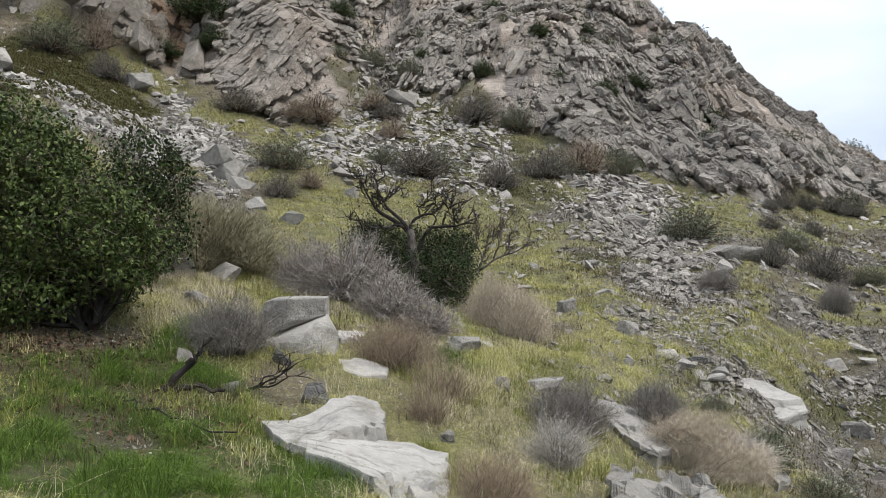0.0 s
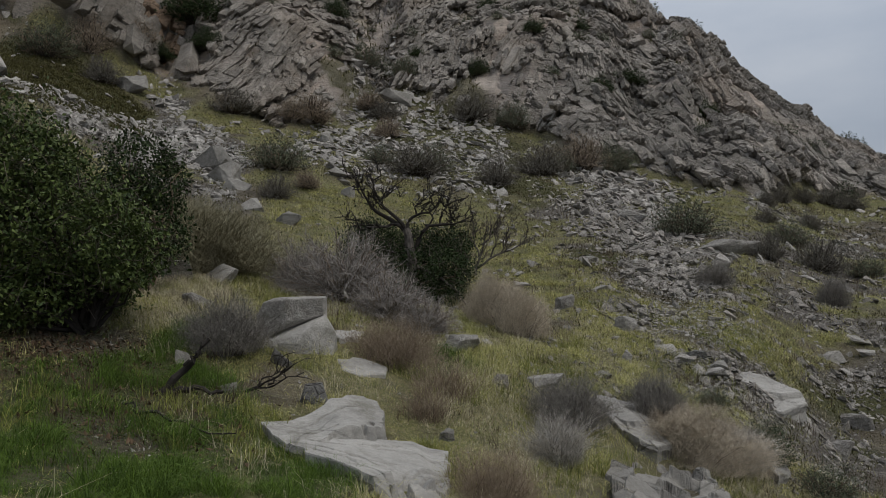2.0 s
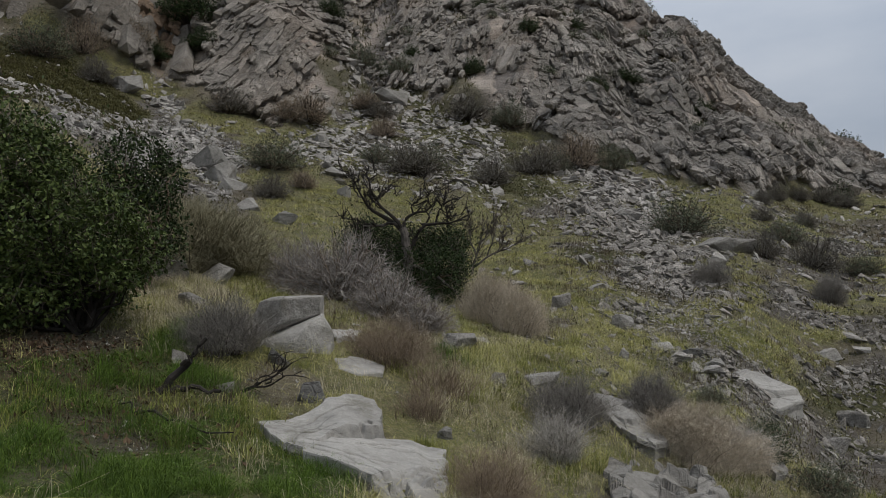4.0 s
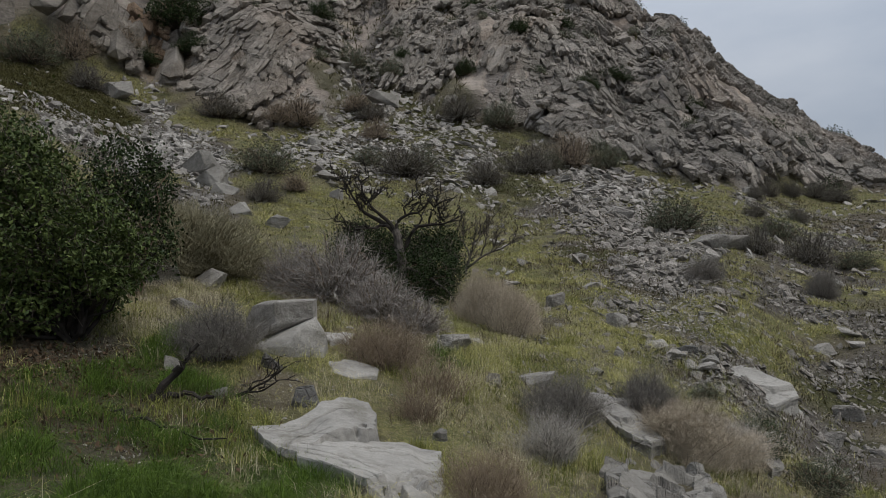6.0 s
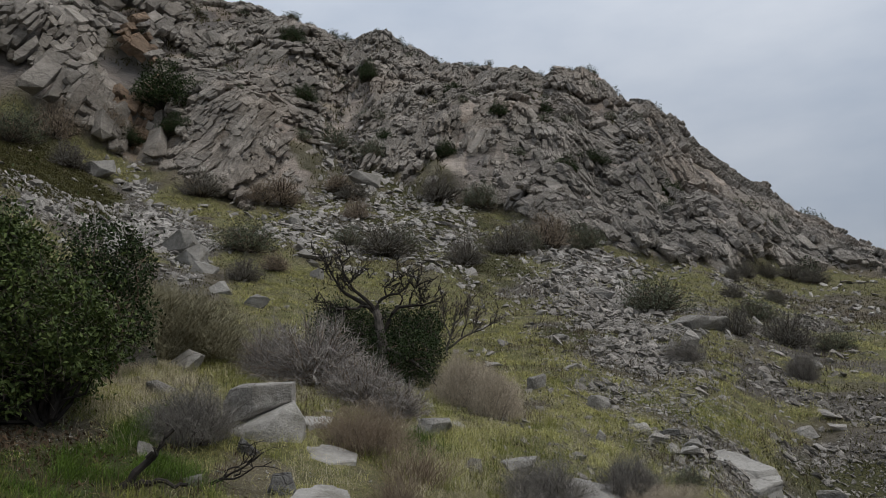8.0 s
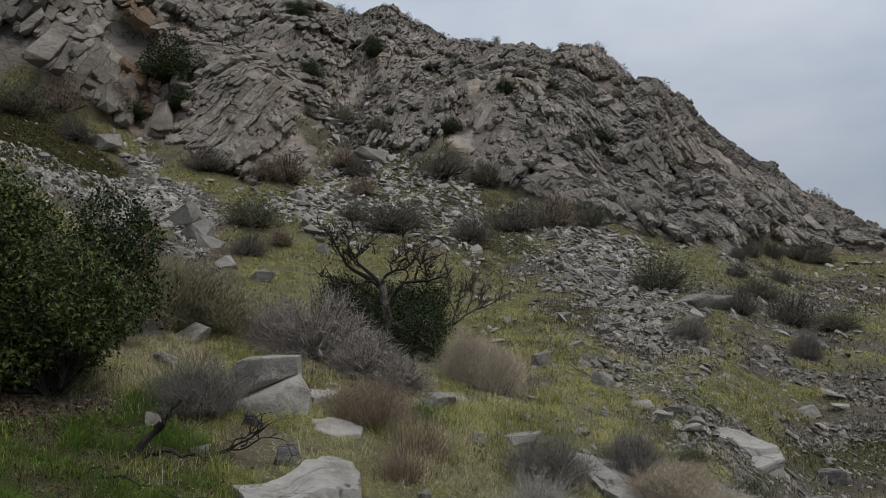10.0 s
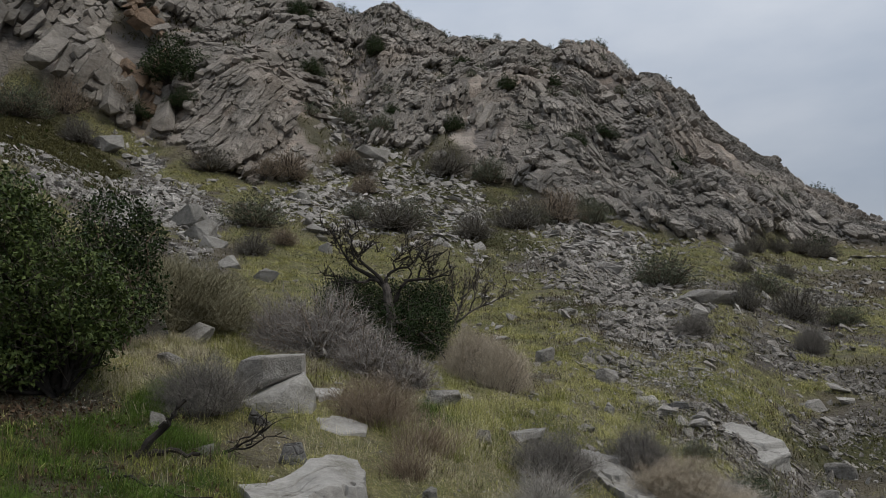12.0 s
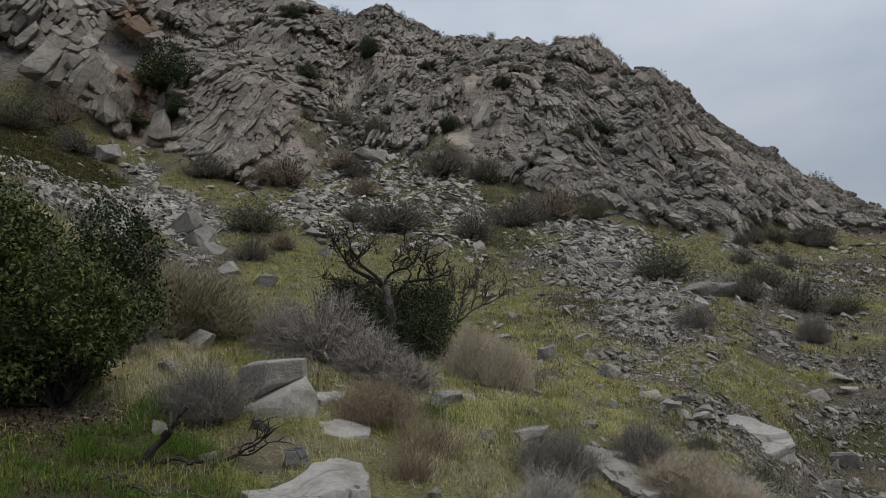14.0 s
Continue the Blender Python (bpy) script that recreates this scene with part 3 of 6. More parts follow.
def make_sheet():
    n, k = GX.shape
    co = np.stack([HX, HY, HZ], -1).reshape(-1, 3)
    i, j = np.meshgrid(np.arange(n), np.arange(k - 1), indexing="ij")
    i2 = (i + 1) % n
    quads = np.stack([i * k + j, i2 * k + j, i2 * k + j + 1, i * k + j + 1], -1).reshape(-1, 4)[:, ::-1]
    me = bpy.data.meshes.new("ground")
    me.vertices.add(len(co))
    me.vertices.foreach_set("co", co.astype(np.float32).ravel())
    me.loops.add(quads.size)
    me.loops.foreach_set("vertex_index", quads.astype(np.int32).ravel())
    me.polygons.add(len(quads))
    me.polygons.foreach_set("loop_start", np.arange(0, quads.size, 4, dtype=np.int32))
    me.polygons.foreach_set("use_smooth", np.zeros(len(quads), bool))
    me.update(calc_edges=True)
    att = me.color_attributes.new("cover", "FLOAT_COLOR", "POINT")
    att.data.foreach_set("color", np.stack([np.clip(ROCK - 0.7 * np.maximum(GRASS, MOSS) * ROCK, 0, 1), GRASS, MOSS, SCREE], -1).astype(np.float32).ravel())
    lush_shade = me.attributes.new("lush", "FLOAT", "POINT")
    # the zone added to the lush ones paints the large bush's shade on the ground
    lush_shade.data.foreach_set("value", most(GX, GY, LUSH_ZONES + [(-26, 7.3, 8, 1.4)], 0.45, 501).astype(np.float32).ravel())
    blocks = me.attributes.new("tone", "FLOAT", "POINT")
    blocks.data.foreach_set("value", TONE.astype(np.float32).ravel())
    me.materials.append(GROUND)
    me.validate()
    ob = new("ground", me)
    return tagged(ob, "steep hillside of grey broken rock, scree, moss and grass", "ground", kind="structure")


ground = make_sheet()
bpy.context.view_layer.update()
SURFACE = BVHTree.FromObject(ground, bpy.context.evaluated_depsgraph_get())


def drop(x, y):
    """The height of the ground at x, y."""
    hit = SURFACE.ray_cast(Vector((x, y, 300.0)), Vector((0, 0, -1)))
    return hit[0].z if hit[0] else 0.0

# ---------------------------------------------------------------- building tools
def mesh_np(name, co, faces, material):
    """A mesh from an array of points and an array (or list of arrays) of faces."""
    faces = faces if isinstance(faces, list) else [faces]
    me = bpy.data.meshes.new(name)
    me.vertices.add(len(co))
    me.vertices.foreach_set("co", np.asarray(co, np.float32).ravel())
    idx = np.concatenate([f.ravel() for f in faces]).astype(np.int32)
    sizes = np.concatenate([np.full(len(f), f.shape[1], np.int32) for f in faces])
    me.loops.add(len(idx))
    me.loops.foreach_set("vertex_index", idx)
    me.polygons.add(len(sizes))
    me.polygons.foreach_set("loop_start", np.concatenate([[0], np.cumsum(sizes)[:-1]]).astype(np.int32))
    me.polygons.foreach_set("use_smooth", np.zeros(len(sizes), bool))
    me.update(calc_edges=True)
    me.materials.append(material)
    return me


def part_of(name, me, parent, label=""):
    ob = new(name, me)
    ob.parent = parent
    return tagged(ob, label, kind="stuff" if name in ("stem_base", "crown", "foliage") else "")


def strands(paths, radii, sides=3):
    """Tapered tubes along many paths of the same number of points."""
    n, k, _ = paths.shape
    t = np.gradient(paths, axis=1)
    t /= np.linalg.norm(t, axis=2, keepdims=True) + 1e-9
    ref = np.where(np.abs(t[..., 2:3]) < 0.8, [[[0.0, 0.0, 1.0]]], [[[1.0, 0.0, 0.0]]])
    a = np.cross(t, ref)
    a /= np.linalg.norm(a, axis=2, keepdims=True) + 1e-9
    b = np.cross(t, a)
    w = np.arange(sides) * 2 * np.pi / sides
    ring = a[:, :, None] * np.cos(w)[None, None, :, None] + b[:, :, None] * np.sin(w)[None, None, :, None]
    co = paths[:, :, None] + ring * radii[:, :, None, None]
    i, j, s = np.meshgrid(np.arange(n), np.arange(k - 1), np.arange(sides), indexing="ij")
    s2 = (s + 1) % sides
    f = np.stack([(i * k + j) * sides + s, (i * k + j) * sides + s2, (i * k + j + 1) * sides + s2, (i * k + j + 1) * sides + s], -1)
    return co.reshape(-1, 3), f.reshape(-1, 4)


def spikes(paths, radii):
    """Three-sided twigs that run out to a point: paths of two points each."""
    p0, p1 = paths[:, 0], paths[:, -1]
    t = p1 - p0
    t /= np.linalg.norm(t, axis=1, keepdims=True) + 1e-9
    a = np.cross(t, np.where(np.abs(t[:, 2:3]) < 0.8, [[0.0, 0.0, 1.0]], [[1.0, 0.0, 0.0]]))
    a /= np.linalg.norm(a, axis=1, keepdims=True) + 1e-9
    b = np.cross(t, a)
    w = np.arange(3) * 2 * np.pi / 3
    ring = p0[:, None] + (a[:, None] * np.cos(w)[None, :, None] + b[:, None] * np.sin(w)[None, :, None]) * radii[:, None, None]
    co = np.concatenate([ring, p1[:, None]], 1).reshape(-1, 3)
    i = np.arange(len(paths))[:, None] * 4
    return co, np.concatenate([i + [0, 1, 3], i + [1, 2, 3], i + [2, 0, 3]])


def joined(pieces):
    """Several (points, faces) as one."""
    co, fs, base = [], [], 0
    for c, f in pieces:
        co.append(c), fs.append(f + base)
        base += len(c)
    return np.concatenate(co), fs


def stems(rng, n, w, h, lean=1.0, foot=0.08, k=4, wobble=0.06, arch=0.0, low=0.0, reach=(0.62, 1.04)):
    """Paths that fan out from a shrub's foot to a dome of that width and height."""
    th = rng.uniform(0, 2 * np.pi, n)
    ph = np.arccos(np.clip(rng.uniform(low, 1.0, n), 0, 1)) * lean
    reach = rng.uniform(*reach, n)
    tip = np.stack([np.sin(ph) * np.cos(th) * w / 2, np.sin(ph) * np.sin(th) * w / 2, np.cos(ph) * h], -1) * reach[:, None]
    tip[:, 2] = np.maximum(tip[:, 2], 0.04 * h)
    base = np.stack([np.cos(th) * foot * w * rng.random(n), np.sin(th) * foot * w * rng.random(n), np.full(n, -0.03)], -1)
    u = np.linspace(0, 1, k)[None, :, None]
    p = base[:, None] + (tip - base)[:, None] * u
    p[:, :, 2] += (arch * h * np.sin(np.pi * u[..., 0])) * 0.5
    p += rng.normal(0, wobble * h, p.shape) * u * (1.2 - 0.2 * u)
    p[:, :, 2] = np.maximum(p[:, :, 2], -0.03)
    return p


def side_twigs(rng, main, n, length, spread=0.7, k=3, start=0.35):
    """Finer paths that leave others along their outer part."""
    m, kk, _ = main.shape
    i, u = rng.integers(0, m, n), rng.uniform(start, 1.0, n) * (kk - 1)
    j = np.minimum(u.astype(int), kk - 2)
    f = (u - j)[:, None]
    p0 = main[i, j] * (1 - f) + main[i, j + 1] * f
    d = main[i, j + 1] - main[i, j]
    d /= np.linalg.norm(d, axis=1, keepdims=True) + 1e-9
    d = d + rng.normal(0, spread, d.shape) + [0, 0, 0.25]
    d /= np.linalg.norm(d, axis=1, keepdims=True) + 1e-9
    s = length * rng.uniform(0.4, 1.1, n)[:, None, None] * np.linspace(0, 1, k)[None, :, None]
    p = p0[:, None] + d[:, None] * s
    p[:, 1:-1] += rng.normal(0, 0.08 * length, p[:, 1:-1].shape)
    return p


def taper(n, k, r0, r1, rng=None):
    r = np.repeat(np.linspace(r0, r1, k)[None], n, 0)
    return r * (rng.uniform(0.7, 1.3, (n, 1)) if rng is not None else 1)


def leaf_cloud(rng, centres, size, up=0.3):
    """Small folded leaves, one at each point, turned at random."""
    n = len(centres)
    d = rng.normal(0, 1, (n, 3)) + [0, 0, -0.2]
    d /= np.linalg.norm(d, axis=1, keepdims=True)
    s = np.cross(d, rng.normal(0, 1, (n, 3)) + [0, 0, up])
    s /= np.linalg.norm(s, axis=1, keepdims=True) + 1e-9
    nn = np.cross(d, s)
    ln = size * rng.uniform(0.6, 1.25, (n, 1))
    co = np.stack([centres, centres + d * ln * 0.5 + s * ln * 0.27 + nn * ln * 0.08, centres + d * ln,
                   centres + d * ln * 0.5 - s * ln * 0.27 + nn * ln * 0.08], 1).reshape(-1, 3)
    b = np.arange(n)[:, None] * 4
    return co, np.concatenate([b + [0, 1, 2], b + [0, 2, 3]])


def hull_mesh(name, pts, material, rough=0.0, cuts=0, seed=1, bevel=0.0):
    """A broken stone: the hull of some points, its edges worn and its faces roughened."""
    bm = bmesh.new()
    for p in pts:
        bm.verts.new(p)
    res = bmesh.ops.convex_hull(bm, input=bm.verts)
    gone = [v for v in bm.verts if not v.link_faces]
    bmesh.ops.delete(bm, geom=gone, context="VERTS")
    bmesh.ops.dissolve_limit(bm, angle_limit=radians(6), verts=bm.verts, edges=bm.edges)
    if bevel:
        bmesh.ops.bevel(bm, geom=list(bm.edges), offset=bevel, segments=1, affect="EDGES", profile=0.5, clamp_overlap=True)
    bmesh.ops.triangulate(bm, faces=bm.faces)
    for _ in range(cuts):
        bmesh.ops.subdivide_edges(bm, edges=bm.edges, cuts=1, use_grid_fill=True)
    if rough:
        size = max(max(abs(c) for c in v.co) for v in bm.verts)
        for v in bm.verts:
            q = v.co * (2.2 / size) + Vector((seed * 3.7, 0, 0))
            v.co += (noise.noise_vector(q) * 0.6 + noise.noise_vector(q * 2.7) * 0.4) * rough * size
    me = bpy.data.meshes.new(name)
    bm.to_mesh(me)
    bm.free()
    me.materials.append(material)
    return me


def stone_points(rng, sx, sy, sz, n=16, square=0.6):
    d = rng.normal(0, 1, (n, 3))
    d /= np.abs(d).max(1, keepdims=True) ** square * np.linalg.norm(d, axis=1, keepdims=True) ** (1 - square)
    return [Vector(p) for p in d * rng.uniform(0.86, 1.0, (n, 1)) * np.array([sx, sy, sz]) * 0.5]


def bed(name, outline, thick, material, label, top=None, seed=1, rings=22, around=150, follow=0.8, skirt=0.3, group=""):
    """A bedrock slab: an outline in the plan, a worn top that follows the slope, broken sides. top(x, y) adds height."""
    out = np.array(outline, float)
    c = out.mean(0)
    seg = np.linalg.norm(np.roll(out, -1, 0) - out, axis=1)
    along = np.concatenate([[0], np.cumsum(seg)])
    u = np.linspace(0, along[-1], around, endpoint=False)
    closed = np.vstack([out, out[:1]])
    edge = np.stack([np.interp(u, along, closed[:, k]) for k in (0, 1)], -1)
    edge += np.stack([value_noise(u, u * 0 + k * 9.1, 0.11, seed + k) for k in (0, 1)], -1) * 0.03
    f = np.linspace(0, 1, rings) ** 0.8
    xy = c + (edge - c)[:, None] * f[None, :, None]
    x, y = xy[..., 0], xy[..., 1]
    z = bare_hill(x, y) * follow + float(bare_hill(c[0], c[1])) * (1 - follow) + thick
    z = z + rough_noise(x, y, 0.8, seed) * 0.012 + facets(x * 0.5 + y * 0.3, y - x * 0.5, 0.34, seed + 5, 0.5, 26) * 0.018
    z = z + facets(x * 0.6 + y * 0.3, y - x * 0.5, 0.11, seed + 15, 0.9, 14) * 0.02
    if top is not None:
        z = z + top(x, y)
    z[:, -1] -= 0.012
    # the sides: broken back in steps, down into the ground
    side = []
    for k, (o, dz) in enumerate(((1.006, 0.05), (0.972, 0.11), (0.955, 0.24), (0.985, 0.5))):
        e = c + (edge - c) * (o + 0.02 * value_noise(u, u * 0 + k, 0.17, seed + 40 + k))[:, None]
        side.append(np.stack([e[:, 0], e[:, 1], z[:, -1] - dz * (skirt + thick) / 0.5], -1))
    co = np.concatenate([np.stack([x, y, z], -1), np.stack(side, 1)], 1)
    kk = co.shape[1]
    i, j = np.meshgrid(np.arange(around), np.arange(kk - 1), indexing="ij")
    i2 = (i + 1) % around
    q = np.stack([i * kk + j, i * kk + j + 1, i2 * kk + j + 1, i2 * kk + j], -1).reshape(-1, 4)
    base = np.array([c[0], c[1], float(bare_hill(c[0], c[1]))])
    me = mesh_np(name, co.reshape(-1, 3) - base, q, material)
    ob = new(name, me)
    ob.location = base
    return tagged(ob, label, "rock", group)


def turf_height(x, y):
    """Ground heights for many places at once."""
    return hill(np.asarray(x, float), np.asarray(y, float))[2]

# ---------------------------------------------------------------- rocks
def groove(x, y, ax, ay, bx_, by_, wide, deep, seed):
    """A crack between two places of the plan."""
    dx, dy = bx_ - ax, by_ - ay
    length = math.hypot(dx, dy)
    t = ((x - ax) * dx + (y - ay) * dy) / length**2
    off = ((x - ax) * -dy + (y - ay) * dx) / length + 0.03 * value_noise(x, y, 0.09, seed)
    return -deep * np.exp(-(off / wide) ** 2) * smooth(-0.1, 0.1, t) * smooth(1.1, 0.9, t)


def slab_top(x, y):
    """Low steps and cracks across the big slab."""
    d = -0.83 * (x + 0.46) + 0.56 * (y - 6.5) + 0.09 * value_noise(x, y, 0.15, 81) + 0.03 * value_noise(x, y, 0.06, 83)
    fade = smooth(-0.92, -0.62, x + 0.3 * (y - 6.0))
    step = fade * (0.085 * smooth(-0.014, 0.012, d) - 0.035 * np.exp(-((d + 0.016) / 0.012) ** 2))
    step = step - 0.03 * smooth(-0.01, 0.012, (x + 0.25) * 0.8 - (y - 5.5) * 0.6 + 0.05 * value_noise(x, y, 0.18, 82))
    low = 0.05 * smooth(-0.12, 0.02, x + 0.15 * (y - 5.6)) + 0.05 * smooth(5.35, 5.05, y) * smooth(-0.4, -0.1, x)
    cracks = (groove(x, y, -0.95, 5.95, -0.7, 5.92, 0.012, 0.03, 1) + groove(x, y, -1.0, 6.1, -0.78, 6.25, 0.01, 0.025, 2)
              + groove(x, y, -0.35, 5.35, 0.02, 5.75, 0.02, 0.05, 3) + groove(x, y, -0.25, 5.2, 0.04, 5.45, 0.02, 0.05, 4)
              + groove(x, y, -0.8, 5.6, -0.3, 5.75, 0.008, 0.02, 5) + groove(x, y, -0.6, 6.0, -0.3, 6.2, 0.012, 0.03, 6)
              + groove(x, y, -1.1, 5.9, -0.35, 5.6, 0.014, 0.035, 7) + groove(x, y, -0.9, 5.72, -0.2, 5.3, 0.012, 0.03, 8) + groove(x, y, -0.5, 6.05, 0.02, 6.1, 0.016, 0.04, 9)
              + groove(x, y, -1.05, 6.3, -0.7, 6.75, 0.012, 0.03, 10))
    corner = smooth(-0.42, -0.2, x) * smooth(5.75, 5.4, y)
    broken = facets(x * 0.8 + y * 0.5, (y - x * 0.9) * 0.6, 0.17, 85, 1.0, 26, 0.25, 0.06) * 0.55 - 0.06
    return step - low + cracks + corner * broken


SLAB = [(-1.22, 6.0), (-1.36, 6.28), (-1.16, 6.48), (-1.0, 6.65), (-0.86, 6.85), (-0.69, 7.05), (-0.53, 7.03), (-0.47, 6.61), (-0.4, 6.34), (-0.17, 6.45),
        (0.04, 6.36), (0.04, 5.69), (-0.01, 5.03), (-0.15, 4.96), (-0.27, 5.12), (-0.5, 5.27), (-0.8, 5.52), (-1.02, 5.78)]
bed("flat_rock", SLAB, 0.085, STONE_PALE, "broad pale grey rock slab with a broken step across", slab_top, 3, 120, 380)
SPINE = [(1.73, 9.3), (1.92, 9.32), (2.08, 9.2), (2.22, 9.02), (2.31, 8.8), (2.35, 8.5), (2.2, 8.2), (2.05, 8), (1.9, 8.05), (1.78, 8.3), (1.7, 8.6), (1.62, 8.95)]
bed("flat_rock", SPINE, 0.09, STONE_WORN, "long low grey bedrock rib between dry shrubs", lambda x, y: facets(x + y * 0.4, (y - x) * 0.4, 0.2, 96, 0.8, 20, 0.25, 0.06) * 0.22, 23, 46, 200)
RIB = [(3.06, 9.75), (3.27, 9.52), (3.47, 9.38), (3.63, 9.06), (3.6, 8.72), (3.36, 8.42), (3.2, 8.66), (3.08, 9.06), (3, 9.46)]
bed("flat_rock", RIB, 0.06, STONE_WORN, "low grey bedrock rib half hidden by dry shrubs", None, 33, 18, 110)
NEAR = [(1.38, 7), (1.6, 7.45), (1.78, 7.72), (2, 7.85), (2.2, 7.95), (2.42, 8), (2.5, 7.7), (2.5, 7.3), (2.1, 6.6), (1.5, 5.9), (1.25, 6.2)]
bed("flat_rock", NEAR, 0.09, STONE_WORN, "rough grey rock slab under a mossy ledge", lambda x, y: facets(x * 0.7 + y * 0.5, y - x * 0.8, 0.24, 95, 1.0, 24, 0.3, 0.05) * 0.3 - 0.05 * smooth(7.0, 7.6, y), 43, 60, 220)
PALE = [(-1.02, 8.2), (-0.82, 8.43), (-0.56, 8.43), (-0.57, 8.12), (-0.77, 7.93), (-0.96, 7.95)]
bed("flat_rock", PALE, 0.02, STONE_PALE, "small flat pale stone slab in the grass", None, 53, 12, 80)
PALE_B = [(-1.16, 9.05), (-0.89, 9.44), (-0.88, 9.01), (-1.08, 8.68)]
bed("flat_rock", PALE_B, 0.04, STONE_PALE, "small flat pale stone slab beside the boulders", None, 63, 12, 80)


def boulder(name, pts, place, material, label, rough=0.03, cuts=2, seed=1, turn=0.0, bevel=0.012):
    me = hull_mesh(name, [Vector(p) for p in pts], material, rough, cuts, seed, bevel)
    ob = new(name, me)
    ob.matrix_basis = pose(*place, 0, 0, turn)
    return tagged(ob, label, "rock")


fx, fy = 4.32, 11.2
fz = float(bare_hill(fx, fy))
SHELF = [(fx + a, fy + b) for a, b in ((-0.4, 0.1), (-0.3, 0.42), (0.0, 0.6), (0.22, 0.48), (0.4, 0.3), (0.6, 0.1), (0.52, -0.06), (0.3, -0.2),
                                       (0.08, -0.34), (-0.14, -0.34), (-0.3, -0.2), (-0.34, -0.05))]
bed("flat_rock", SHELF, 0.12, STONE_PALE, "pale flat rock slab jutting out of the bank", lambda x, y: 0.3 * (y - fy) + groove(x, y, fx - 0.25, fy + 0.1, fx + 0.4, fy - 0.05, 0.012, 0.05, 3) - 0.07 * smooth(-0.02, 0.02, (x - fx) * 0.3 - (y - fy) - 0.05), 73, 40, 160, 0.15, 0.1)
boulder("flat_rock", [(-0.2, -0.13, 0.0), (-0.22, 0.1, 0.05), (0.0, 0.16, 0.06), (0.2, 0.12, 0.03), (0.22, -0.1, -0.02), (0.02, -0.17, -0.03),
                      (-0.2, -0.12, -0.07), (0.2, -0.1, -0.1), (0.18, 0.1, -0.05), (-0.2, 0.1, -0.03)],
        (fx - 0.5, fy - 0.02, fz + 0.17), STONE, "tilted grey plate leaning on a pale slab", 0.03, 2, 18, 30, 0.006)

# two boulders, one resting on the other
bx, by = -1.42, 8.45
bz = float(bare_hill(bx, by))
boulder("boulder", [(-0.36, -0.24, 0.02), (-0.38, 0.0, 0.07), (0.26, -0.12, 0.3), (0.22, 0.14, 0.33), (-0.28, 0.2, 0.16), (0.37, -0.12, 0.13), (0.34, -0.2, -0.15),
                    (0.02, -0.3, 0.05), (0.1, -0.27, 0.15), (-0.04, -0.3, -0.15), (-0.34, -0.2, -0.15), (0.37, 0.15, -0.15), (-0.3, 0.25, -0.15), (0.17, -0.21, 0.24)],
        (bx, by, bz), STONE_PALE, "pale wedge-shaped boulder half sunk in the grass", 0.026, 4, 4, 0, 0.008)
boulder("boulder", [(-0.4, -0.02, -0.05), (-0.3, 0.22, 0.0), (-0.05, -0.22, 0.12), (0.3, -0.1, 0.19), (0.3, 0.2, 0.14), (-0.37, -0.12, 0.2), (-0.3, -0.14, 0.33),
                    (-0.06, -0.25, 0.35), (-0.05, -0.2, 0.38), (0.31, -0.13, 0.37), (0.3, 0.18, 0.38), (-0.26, 0.2, 0.37), (-0.2, -0.18, 0.02)],
        (bx - 0.07, by + 0.08, bz + 0.115), STONE, "dark square boulder resting on a pale one", 0.016, 4, 9, 0, 0.008)

# single stones: x, y, width, height, stone (0 grey, 1 pale, 2 dark)
STONES_NEAR = [(-1.5, 7.85, 0.22, 0.16, 2), (-1.08, 7.1, 0.24, 0.17, 2), (-1.78, 6.9, 0.2, 0.12, 1), (-2.22, 7.24, 0.2, 0.16, 0), (-3.5, 10.6, 0.75, 0.32, 1),
               (-2.69, 9.2, 0.35, 0.2, 0), (-3.0, 11.1, 0.75, 0.28, 1), (0.24, 9.8, 0.45, 0.2, 0), (0.61, 8.8, 0.22, 0.16, 0), (1.2, 9.45, 0.5, 0.2, 1),
               (2.5, 11.3, 0.16, 0.16, 1), (1.93, 10.05, 0.22, 0.1, 1), (2.85, 12.9, 0.42, 0.24, 0), (2.1, 14.2, 0.36, 0.3, 0), (0.04, 6.9, 0.14, 0.1, 1), (3.75, 11.4, 0.3, 0.14, 0), (3.6, 11.6, 0.25, 0.14, 0),
               (3.9, 11.7, 0.3, 0.14, 1), (3.45, 11.9, 0.32, 0.15, 0), (3.3, 12.3, 0.36, 0.16, 0), (3.7, 12.15, 0.3, 0.14, 2)]
STONES_MID = [(3.35, 18.8, 0.45, 0.16, 1), (3.1, 16.0, 0.45, 0.12, 1), (4.8, 14.7, 0.4, 0.12, 1), (7.46, 21.4, 1.75, 0.34, 0), (6.3, 18.8, 0.5, 0.4, 0),
              (5.78, 25.0, 0.9, 0.4, 0), (-6.9, 25.3, 1.25, 0.85, 1), (-6.2, 23.9, 1.0, 0.6, 1), (-4.5, 20.1, 0.6, 0.3, 1), (-3.5, 19.1, 0.9, 0.3, 1),
              (-3.2, 27, 0.8, 0.35, 1), (-2.7, 24.4, 0.45, 0.35, 1), (7.0, 14.9, 0.4, 0.2, 0), (5.9, 12.0, 0.5, 0.25, 0), (5.2, 10.9, 0.45, 0.22, 0)]
STONES_FAR = [(-13.4, 36, 1.6, 0.75, 1), (-4.41, 44.44, 1.64, 0.78, 0), (-15.8, 29, 2.4, 0.75, 0), (1.82, 41.18, 0.67, 0.57, 1), (8.2, 37.8, 1, 0.9, 1),
         (-8.6, 24.5, 0.8, 0.5, 0), (-5.6, 22.8, 0.8, 0.35, 1), (-2.22, 42.17, 1.85, 0.74, 1), (-4.6, 33.7, 0.6, 0.4, 1)]
